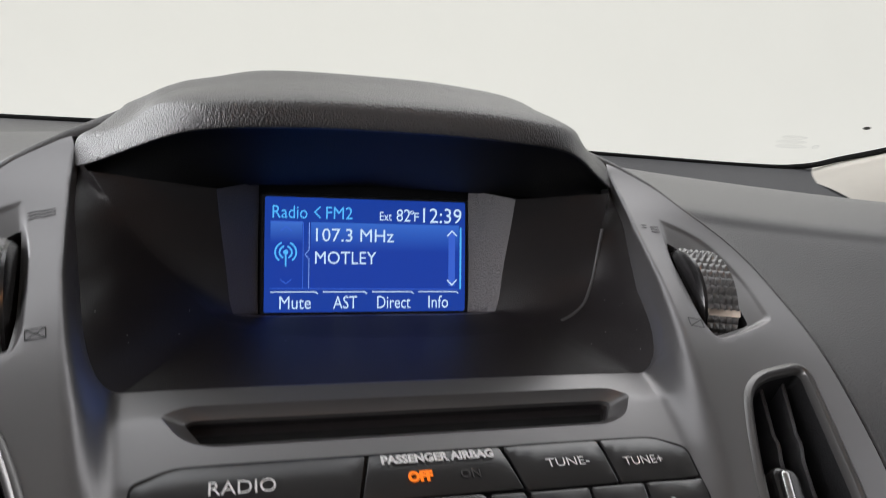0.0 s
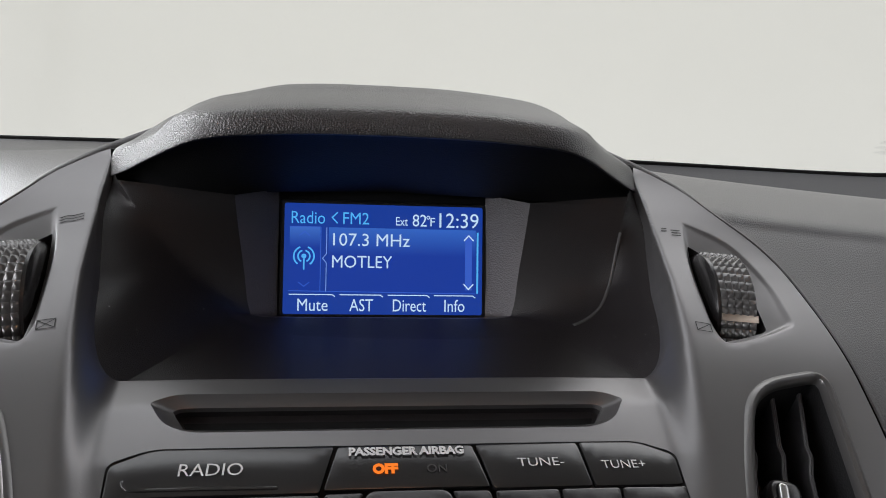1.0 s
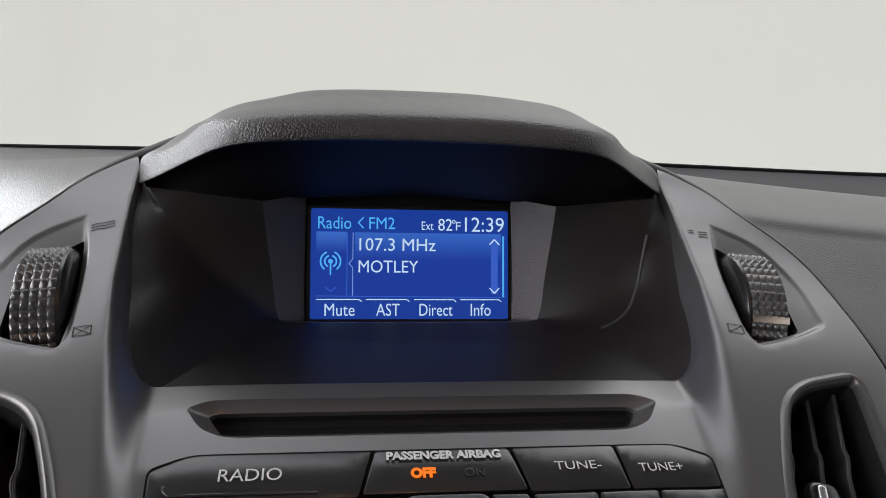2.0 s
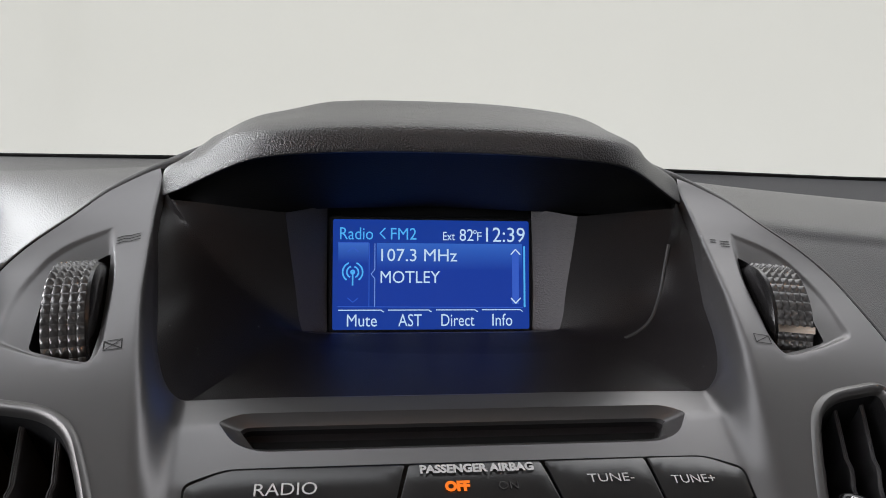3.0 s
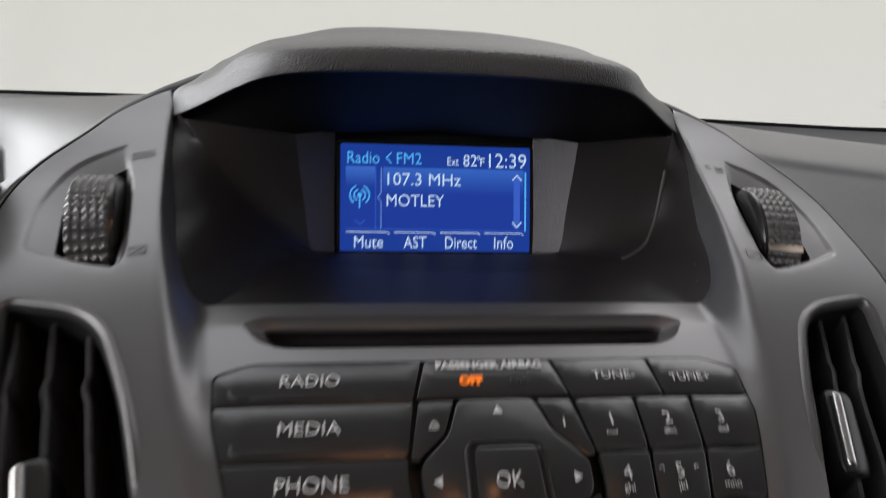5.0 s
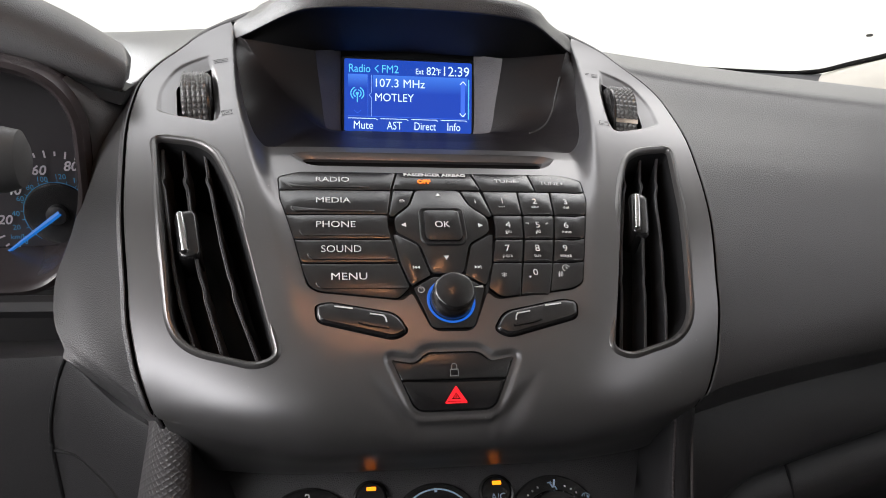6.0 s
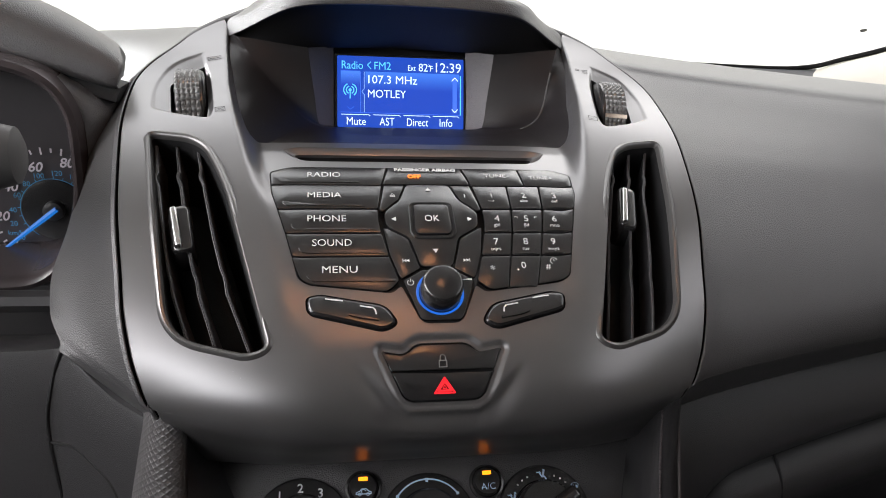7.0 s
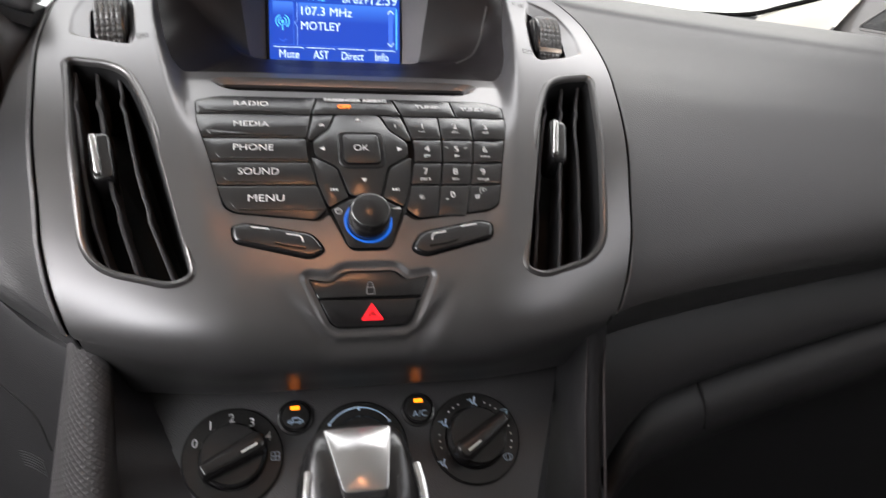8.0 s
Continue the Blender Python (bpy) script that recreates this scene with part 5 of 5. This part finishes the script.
for i in range(6):
    z = 0.8725 - 0.0014 * i
    part("grip_rib", tube([knee(x, z + 0.0012 * (1 - ((x + 0.1725) / 0.008) ** 2), 0.0001) for x in (-0.1800 + 0.0006 * i, -0.1760, -0.1720, -0.1680, -0.1655 + 0.0004 * i)], 0.00042, 4, 6), BLACK, dash)
# Black sheet that stands in for the unlit hollow behind the instruments.
part("void", rim(densed([(-0.186, 1.07), (-0.186, 0.94), (-0.62, 0.94), (-0.62, 1.110), (-0.22, 1.100)], 0.02), [(0, 0), (0, 0.002)], lambda x, z, up=0.0: Vector((x, 0.335 - up, z)), cap=True), BLACK, dash)

# ---- instruments ----
cluster = thing("instrument_cluster", "dark instrument cluster with a blue needle behind a glossy arched bezel", "instrument cluster", (-0.36, 0.305, 0.96))
ARCH = rounded([(-0.198, 1.092, 0.045), (-0.199, 1.010, 0.06), (-0.222, 0.962, 0.025), (-0.50, 0.955, 0.03), (-0.54, 1.05, 0.04), (-0.36, 1.118, 0.12)], 0.03, 10)
inst = lambda x, z, up=0.0: Vector((x, 0.305 - up, z))
part("bezel", rim(densed(ARCH, 0.01), [(0.0030, 0.020), (0.0032, 0.050), (0.0015, 0.0585), (-0.0015, 0.0600), (-0.0045, 0.0575), (-0.0065, 0.050), (-0.0100, 0.0)], inst), CLUSTERRIM, cluster, "satin brown-grey arched bezel")
flange = np.array(densed(ARCH, 0.006))
away = grown(flange, 1.0) - flange
wide_at = np.array([ease((x + 0.250) / 0.035) * ease((1.088 - z) / 0.02) for x, z in flange])
rows = [[tuple(inst(*(p + a * (0.0030 + g * w)), up)) for p, a, w in zip(flange, away, wide_at)] for g, up in ((0.0, 0.0500), (0.0030, 0.0490), (0.0080, 0.0440), (0.0140, 0.0320), (0.0180, 0.0150), (0.0200, 0.0))]
part("cluster_surround", loft(rows, closed=True), LEATHER, cluster, "grained dark surround of the bezel")
plate = part("dial_face", rim(densed(ARCH, 0.01), [(-0.004, -0.002), (-0.0105, -0.0005)], inst, cap=True), DIALFACE, cluster)
part("ledge", tube([(-0.196, 0.222, 0.964), (-0.23, 0.2250, 0.9625), (-0.34, 0.228, 0.962), (-0.5, 0.23, 0.962)], 0.007), HARD, cluster)
dial = lambda x, q, up=0.0: Vector((x, 0.305 - up, -q))
for t, x, z in (("0", -0.2643, 0.9689), ("20", -0.2690, 0.9899), ("40", -0.2612, 1.0103), ("60", -0.2443, 1.0239), ("80", -0.2245, 1.0269)):
    lettering(t, 0.0062, x, -z, dial, DIALWHITE, plate, 0.0008, slant=0.25, bold=0.0002)
for t, x, z in (("0", -0.2575, 0.9745), ("20", -0.2621, 0.9847), ("40", -0.2615, 0.9942), ("60", -0.2575, 1.0045), ("80", -0.2507, 1.0123), ("100", -0.2423, 1.0178), ("120", -0.2309, 1.0197), ("140", -0.2200, 1.0173), ("km/h", -0.2618, 0.9780)):
    lettering(t, 0.0034, x, -z, dial, DIALBLUE, plate, 0.0008)
HUB = (-0.2351, 0.9943)
for a in range(60, 232, 9):
    c, s = math.cos(radians(a)), math.sin(radians(a))
    r0, r1 = (0.0385, 0.0425) if a % 2 == 0 else (0.0395, 0.0418)
    glyph(stroke([(r0 * c, r0 * s), (r1 * c, r1 * s)], 0.0012), HUB[0], -HUB[1], dial, DIALWHITE, plate, 0.0008, 1.0, "tick")
glyph(stroke(arc(0, 0, 0.0215, 40, 235, 40), 0.0005), HUB[0], -HUB[1], dial, DIALBLUE, plate, 0.0008, 1.0, "inner_ring")
for a in range(56, 236, 15):
    c, s = math.cos(radians(a)), math.sin(radians(a))
    glyph(stroke([(0.0215 * c, 0.0215 * s), (0.0232 * c, 0.0232 * s)], 0.0005), HUB[0], -HUB[1], dial, DIALBLUE, plate, 0.0008, 1.0, "fine_tick")
at_hub = lambda x, y, h: Vector((HUB[0] + x, 0.305 - h, HUB[1] + y))
part("inner_disc", revolve([(0.0208, 0.0002), (0.0206, 0.0014), (0.0190, 0.0018), (0.0, 0.0018)], 40, at_hub), KEY, cluster)
part("needle_hub", revolve([(0.0068, 0.0018), (0.0064, 0.0060), (0.0050, 0.0068), (0.0, 0.0070)], 32, at_hub), HARD, cluster)
c, s = math.cos(radians(218)), math.sin(radians(218))
tip = lambda r, w, h: [(HUB[0] + r * c - w * s * k, 0.305 - h - (0.0012 if k == 0 else 0), HUB[1] + r * s + w * c * k) for k in (-1, 0, 1)]
part("needle", loft([tip(-0.004, 0.0017, 0.0075), tip(0.004, 0.0018, 0.0075), tip(0.047, 0.0009, 0.0070)]), NEEDLE, cluster, "bright blue needle")
stalk = thing("column_stalk", "grey rounded steering column stalk end", "stalk", (-0.235, 0.2, 1.05))
rows = []
for x, r, h in ((-0.300, 0.010, 0.012), (-0.262, 0.011, 0.013), (-0.236, 0.013, 0.0165), (-0.222, 0.0135, 0.0172), (-0.2135, 0.011, 0.0150), (-0.2105, 0.006, 0.009)):
    rows.append([(x, 0.2 + r * math.cos(k), 1.0565 - (x + 0.21) * -0.05 + h * math.sin(k)) for k in np.linspace(0, 2 * math.pi, 25)[:-1]])
part("stalk_end", loft(rows, closed=True, caps=True), STALKGREY, stalk)

# ---- climate controls ----
climate = thing("climate_control_panel", "dark grained panel with three round climate dials", "climate controls", clim(0, 0.04))
part("faceplate", rim(densed([(-0.131, -0.05), (0.1336, -0.05), (0.0854, 0.085), (-0.066, 0.085)], 0.006), [(0.0012, -0.01), (0.0010, -0.0008), (0.0, 0)], clim, cap=True), FACEPLATE, climate)


def clim_dial(cx, cv, aim, side=-1):
    """A ring with a round knob and a raised grip across it that points along aim."""
    at = lambda x, y, h: clim(cx + x, cv + y, h)
    ring = part("dial_ring", revolve([(0.0268, -0.001), (0.0266, 0.0012), (0.0256, 0.0022), (0.0180, 0.0022), (0.0174, 0.0005)], 56, at), KEY, climate)
    part("knob", revolve([(0.0172, 0.0005), (0.0168, 0.0080), (0.0155, 0.0098), (0.0, 0.0100)], 48, at), KEY, ring)
    c, s = math.cos(radians(aim)), math.sin(radians(aim))
    turned = lambda u, w, h: clim(cx + u * c - w * s, cv - (u * s + w * c), h)
    loop = densed(rounded([(-0.0188, -side * 0.0030), (0.0150, -side * 0.0040), (0.0185, -side * 0.0010), (0.0185, side * 0.0050), (0.0150, side * 0.0088), (-0.0188, side * 0.0062)], 0.003), 0.004)
    part("grip", rim(loop, [(0.0, 0.006), (-0.0004, 0.0150), (-0.0010, 0.0172), (-0.0026, 0.0185)], turned, cap=True), KEY, ring)
    glyph([[(-0.0006, -0.0046), (0.0006, -0.0046), (0.0006, 0.0046), (-0.0006, 0.0046)]], 0, 0, lambda x, q, up=0.0: turned(0.0085 - q * 1.0, side * 0.0036 - x, up), PRINT, ring, 0.0188, 1.0, "pointer_mark")
    return ring


left = clim_dial(-0.0696, 0.0190, 27)
mid = clim_dial(-0.0008, 0.0200, 0)
right_dial = clim_dial(0.0652, 0.0192, 212, 1)
for t, x, v in (("0", -0.0892, 0.0105), ("1", -0.0813, 0.0015), ("2", -0.0703, -0.0018), ("3", -0.0595, 0.0012), ("4", -0.0509, 0.0095)):
    lettering(t, 0.0046, x, v, clim, PRINT, left, 0.0026, bold=0.0001)
fan = []
for a in (45, 135, 225, 315):
    fan += stroke(arc(0.0014 * math.cos(radians(a)), 0.0014 * math.sin(radians(a)), 0.0011, 0, 330, 10), 0.0004, True)
glyph(fan, -0.0474, 0.0205, clim, ICEBLUE, left, 0.0026, 1.1, "fan_mark")
glyph(stroke(arc(0, 0, 0.0208, 38, 142, 30), 0.0009), -0.0008, 0.0180, clim, ICEBLUE, mid, 0.0026, 1.0, "temperature_arc")
for a in (36, 144):
    glyph([[(-0.0009, -0.0008), (0.0009, -0.0008), (0.0009, 0.0008), (-0.0009, 0.0008)]], -0.0008 + 0.0208 * math.cos(radians(a)), 0.0180 - 0.0208 * math.sin(radians(a)), clim, ICEBLUE, mid, 0.0026, 1.0, "end_mark")
glyph([[(-0.0008, 0), (0.0008, 0), (0.0008, 0.0022), (-0.0008, 0.0022)]], -0.0008, 0.0180 - 0.0192, clim, ICEBLUE, mid, 0.0027, 1.0, "middle_mark")
seat_sign = stroke([(-0.0016, 0.0010), (-0.0006, -0.0012), (0.0012, -0.0012), (0.0018, -0.0026)], 0.0009) + [[(0.0004, 0.0016), (0.0017, 0.0016), (0.0017, 0.0029), (0.0004, 0.0029)]] + stroke([(0.0008, 0.0012), (0.0002, -0.0008)], 0.0012) + stroke([(-0.0032, 0.0012), (-0.0014, 0.0012)], 0.0007) + [[(-0.0016, 0.0022), (-0.0016, 0.0002), (-0.0005, 0.0012)]]
for x, v, sc in ((0.0478, 0.0101, 1.0), (0.0664, -0.0016, 1.0), (0.0846, 0.0080, 0.9), (0.0444, 0.0323, 0.9)):
    glyph(seat_sign, x, v, clim, ICEBLUE, right_dial, 0.0026, sc, "airflow_mark")
screen_sign = stroke(arc(0, -0.0012, 0.0034, 35, 145, 8) + [(-0.0016, -0.0014), (0.0016, -0.0014)], 0.0005, True) + stroke([(-0.001, -0.0018), (-0.001, 0.0012)], 0.0004) + stroke([(0.001, -0.0018), (0.001, 0.0012)], 0.0004)
glyph(screen_sign, 0.0846, 0.0118 - 0.0060, clim, ICEBLUE, right_dial, 0.0026, 0.8, "screen_mark")
glyph(screen_sign, 0.0826, 0.0320, clim, ICEBLUE, right_dial, 0.0026, 1.0, "screen_mark")
for a in (112, 122, 132, 68, 58, 48, 14, 2, -10, -20, 172, 182, 192):
    c, s = math.cos(radians(a)), math.sin(radians(a))
    glyph([[(-0.0005, -0.0005), (0.0005, -0.0005), (0.0005, 0.0005), (-0.0005, 0.0005)]], 0.0652 + 0.0212 * c, 0.0192 - 0.0212 * s, clim, PRINT, right_dial, 0.0026, 1.0, "dot")
for s, name in ((-1, "recirculation_button"), (1, "cooling_button")):
    cx, cv = (-0.0363, 0.0000) if s < 0 else (0.0335, 0.0005)
    at = lambda x, y, h: clim(cx + x, cv + y, h)
    b = part(name, revolve([(0.0100, -0.001), (0.0098, 0.0014), (0.0086, 0.0018), (0.0082, 0.0010), (0.0080, 0.0030), (0.0070, 0.0042), (0.0, 0.0046)], 40, at), KEY, climate)
    part("indicator", rim(rounded([(cx - 0.0026, cv - 0.0056), (cx + 0.0026, cv - 0.0056), (cx + 0.0026, cv - 0.0034), (cx - 0.0026, cv - 0.0034)], 0.0005), [(0, 0.003), (0, 0.0044), (-0.0003, 0.0047)], clim, cap=True), LED, b, "amber indicator light")
    if s > 0:
        lettering("A/C", 0.0036, cx, cv + 0.0030, clim, ICEBLUE, b, 0.0049, 0.0082)
    else:
        car = stroke([(-0.0048, -0.0008), (-0.0046, 0.0004), (-0.0026, 0.0008), (-0.0012, 0.0024), (0.0018, 0.0024), (0.0034, 0.0008), (0.0048, 0.0004), (0.0048, -0.0008)], 0.0006, True) + stroke(arc(0.0, 0.0006, 0.0014, 20, 300, 10), 0.0005)
        car += stroke(arc(-0.0026, -0.0010, 0.0009, 0, 330, 8), 0.0005, True) + stroke(arc(0.0028, -0.0010, 0.0009, 0, 330, 8), 0.0005, True)
        glyph(car, cx, cv + 0.0030, clim, ICEBLUE, b, 0.0049, 0.85, "car_mark")

# ---- gear lever ----
lever = thing("gear_lever", "black gear lever knob with a satin silver insert and chrome edges", "gear lever", (-0.0115, 0.03, 0.80))


def lever_ring(w, d, y, z, p=3.0):
    res = []
    for k in np.linspace(0, 2 * math.pi, 33)[:-1]:
        c, s = math.cos(k), math.sin(k)
        res.append((-0.0115 + w * math.copysign(abs(c) ** (2 / p), c), y + d * math.copysign(abs(s) ** (2 / p), s), z))
    return res


part("knob_body", loft([[tuple(p) for p in r] for r in spline([lever_ring(0.016, 0.014, 0.020, 0.80), lever_ring(0.022, 0.020, 0.026, 0.85), lever_ring(0.0275, 0.025, 0.034, 0.89), lever_ring(0.0265, 0.022, 0.042, 0.916), lever_ring(0.021, 0.013, 0.050, 0.931), lever_ring(0.0165, 0.005, 0.053, 0.9345)], 5)], closed=True, caps=True), KEY, lever)
lev = lambda x, q, up=0.0: Vector((-0.0115 + x, 0.0545 - q * 0.98 - up * 0.15, 0.9372 - q * 0.15 - 3.0 * q * q + up * 0.98))
part("insert", rim(densed(rounded([(-0.0150, 0.0005, 0.002), (0.0150, 0.0005, 0.002), (0.0098, 0.033, 0.003), (-0.0085, 0.033, 0.003)], 0.002), 0.003), [(0, -0.004), (0, 0.0006), (-0.0008, 0.0012)], lev, cap=True), SILVER, lever, "satin silver insert")
for s in (-1, 1):
    part("chrome_edge", tube([(-0.0115 + s * 0.0225, 0.030, 0.935), (-0.0115 + s * 0.0238, 0.020, 0.930), (-0.0115 + s * 0.0255, 0.005, 0.915), (-0.0115 + s * 0.027, -0.008, 0.890)], 0.0018), CHROME, lever, "chrome edge")

# ---- windscreen, pillar and door corner ----
SEAL = [(-0.80, 0.690, 1.13), (-0.74, 0.745, 1.085), (-0.66, 0.775, 1.064), (-0.40, 0.792, 1.064), (0.0, 0.800, 1.066), (0.30, 0.792, 1.063), (0.55, 0.780, 1.060), (0.635, 0.779, 1.0635), (0.68, 0.765, 1.078), (0.73, 0.735, 1.100), (0.78, 0.690, 1.135), (0.83, 0.60, 1.24), (0.86, 0.40, 1.45)]
setting("windscreen_seal", tube(SEAL, 0.0034), RUBBER, "black rubber windscreen seal", "seal")
pane_rows = []
for x in np.linspace(-0.86, 0.86, 25):
    b = max(0.0, abs(x) - 0.62) / 0.24
    y0, z0 = 0.80 - 0.03 * (x / 0.6) ** 2 - 0.28 * b**2, 1.058 + 0.25 * b**2
    pane_rows.append([(x * (1 - 0.10 * s), y0 + (0.50 - y0) * s, z0 + (1.66 - z0) * s + 0.035 * math.sin(math.pi * s)) for s in np.linspace(0, 1, 13)])
pane = setting("window_1", loft(pane_rows), GLASS, "clear windscreen glass with faint marks", "windscreen")
pane.visible_shadow = False
for x, y, z, w, h, m in ((0.6845, 0.7445, 1.1190, 0.0055, 0.0022, MARKDARK), (0.600, 0.765, 1.1000, 0.020, 0.0030, MARKPALE), (0.597, 0.765, 1.0945, 0.023, 0.0028, MARKPALE), (0.598, 0.765, 1.0890, 0.024, 0.0030, MARKPALE), (0.632, 0.762, 1.0905, 0.006, 0.003, MARKPALE)):
    bm = bmesh.new()
    vs = [bm.verts.new((x + w * math.cos(k), y - h * 0.9 * math.sin(k), z + h * math.sin(k))) for k in np.linspace(0, 2 * math.pi, 17)[:-1]]
    bm.faces.new(vs)
    part("mark", bm, m, pane)
front = spline([(0.630, 0.790, 1.050), (0.68, 0.772, 1.073), (0.735, 0.740, 1.097), (0.785, 0.695, 1.132), (0.84, 0.60, 1.24), (0.87, 0.40, 1.45), (0.85, 0.20, 1.66)], 6)
back = spline([(0.575, 0.600, 1.045), (0.640, 0.630, 1.052), (0.672, 0.632, 1.080), (0.700, 0.610, 1.130), (0.745, 0.52, 1.24), (0.78, 0.33, 1.45), (0.80, 0.10, 1.66)], 6)
mid_line = (front + back) / 2 + np.array([-0.010, -0.012, 0.006])
for s, name in ((1, "pillar_right"), (-1, "pillar_left")):
    rows = [[(s * p[0], p[1], p[2]) for p in spline([a, m, b], 6)] for a, m, b in zip(front, mid_line, back)]
    setting(name, loft(rows), PILLAR, "beige moulded windscreen pillar trim", "pillar trim")
corner = thing("door_corner_trim", "grey door corner trim with a small speaker grille", "door trim", (0.69, 0.5, 1.05))
cor = lambda y, q, up=0.0: Vector((0.676 + (0.64 - y) * 0.10 + (-q - 1.05) * 0.30 - up, y, -q))
part("trim_plate", rim(densed(rounded([(0.66, -1.045), (0.642, -1.085), (0.56, -1.30), (0.20, -1.30), (0.20, -1.045)], 0.01), 0.01), [(0, -0.01), (0, 0), (-0.002, 0.002)], cor, cap=True), DOORGREY, corner)
sp = densed(rounded([(0.615, -1.068, 0.008), (0.560, -1.120, 0.012), (0.50, -1.115, 0.015), (0.50, -1.068, 0.012)], 0.01), 0.006)
part("grille_rim", rim(sp, [(0.003, 0.002), (0.002, 0.004), (0, 0.0045), (-0.0006, 0.003)], cor), DOORGREY, corner)
part("speaker_grille", rim(sp, [(-0.0004, 0.0024), (-0.002, 0.0034)], cor, cap=True), GRILLE, corner)

# Pale cord standing in for the soft highlight along the right fold.
part("fold_glint", tube([(x, y - 0.0002, z) for x, y, z in glint], 0.0008, 2, 8), STALKGREY, housing, "pale cord for the highlight on the fold")

# ---- the roof lamp and the shell of the cabin ----
# Unseen roof; its front edge is set forward to darken the panel's reflections.
setting("ceiling", slab(-0.88, 0.88, -2.0, 0.50, 1.66, 1.70), ROOFCLOTH, "plain pale grey roof lining", "ceiling")
lamp = thing("map_lamp", "small warm roof lamp that is switched on", "ceiling lamp", (0.02, -0.10, 1.66))
part("housing", rim(rounded([(-0.075, 0.045), (0.115, 0.045), (0.115, 0.155), (-0.075, 0.155)], 0.02), [(0, 0.0), (-0.004, 0.012)], lambda x, q, up=0.0: Vector((x, -q, 1.66 - up))), HARD, lamp)
part("lens", rim(rounded([(0.002, 0.086), (0.038, 0.086), (0.038, 0.115), (0.002, 0.115)], 0.010), [(0, 0.0), (0, 0.010), (-0.003, 0.011)], lambda x, q, up=0.0: Vector((x, -q, 1.66 - up)), cap=True), LAMPLENS, lamp)
# Unseen walls; sill heights and openings are set to limit light on the dash.
setting("wall_rear", slab(-0.88, 0.88, -2.04, -2.0, 0.3, 1.70), CABIN, "plain dark lining behind the seats", "wall")
setting("wall_left", slab(-0.92, -0.88, -2.0, 0.62, 0.3, 1.18), CABIN, "plain door lining below the window", "wall")
setting("wall_right", slab(0.88, 0.92, -2.0, 0.62, 0.3, 1.32), CABIN, "plain door lining below the window", "wall")
setting("floor", slab(-0.88, 0.88, -2.0, 0.9, 0.3, 0.34), HARD, "dark cabin floor", "floor")
setting("firewall", slab(-0.88, 0.88, 0.86, 0.9, 0.3, 1.04), HARD, "bulkhead ahead of the dashboard", "wall")
# Added rear side walls that darken what the lower panel mirrors.
for s, y, name in ((-1, -1.20, "wall_left_rear"), (1, -0.70, "wall_right_rear")):
    setting(name, slab(min(s * 0.88, s * 0.92), max(s * 0.88, s * 0.92), -2.0, y, 1.06, 1.66), CABIN, "unseen dark side wall added to keep light from the rear", "wall")


def dust():
    """Tiny pale flecks on the ledge before the display and on the grey panel."""
    rng = random.Random(7)
    bm = bmesh.new()
    spots = []
    for k in range(44):
        a, b = rng.random(), rng.random()
        i = 42 + int(a * 2 * 24) - 24
        spots.append((Vector(RIM3[i]).lerp(Vector(LEDGE[i]), 0.08 + 0.85 * b), Vector((0, -0.15, 1)).normalized()))
    for k in range(60):
        x, q = rng.uniform(-0.15, 0.15), rng.uniform(0.20, 0.40)
        if not any(inside([(x, q)], grown(h, 0.002))[0] for h in holes) and abs(x) < lin(q, HALF) - 0.004:
            n = (face_flat(x, q, 0.01) - face_flat(x, q)).normalized()
            spots.append((face_flat(x, q, 0.0002), n))
    for p, n in spots:
        r = rng.choice((0.00010, 0.00014, 0.00018, 0.00026))
        u = n.orthogonal().normalized()
        w = n.cross(u)
        t0 = rng.random() * 6
        low = [bm.verts.new(p + (u * math.cos(t0 + a) + w * math.sin(t0 + a)) * r * rng.uniform(0.6, 1.2)) for a in (0, 1.6, 3.1, 4.7)]
        tip = bm.verts.new(p + n * r * 0.9)
        for a in range(4):
            bm.faces.new((low[a], low[(a + 1) % 4], tip))
    return bm


LEDGE = round_ring(RINGS[0])
tagged(mesh_object("dust", dust(), DUST), "pale dust flecks on the dashboard", "dust", kind="stuff")
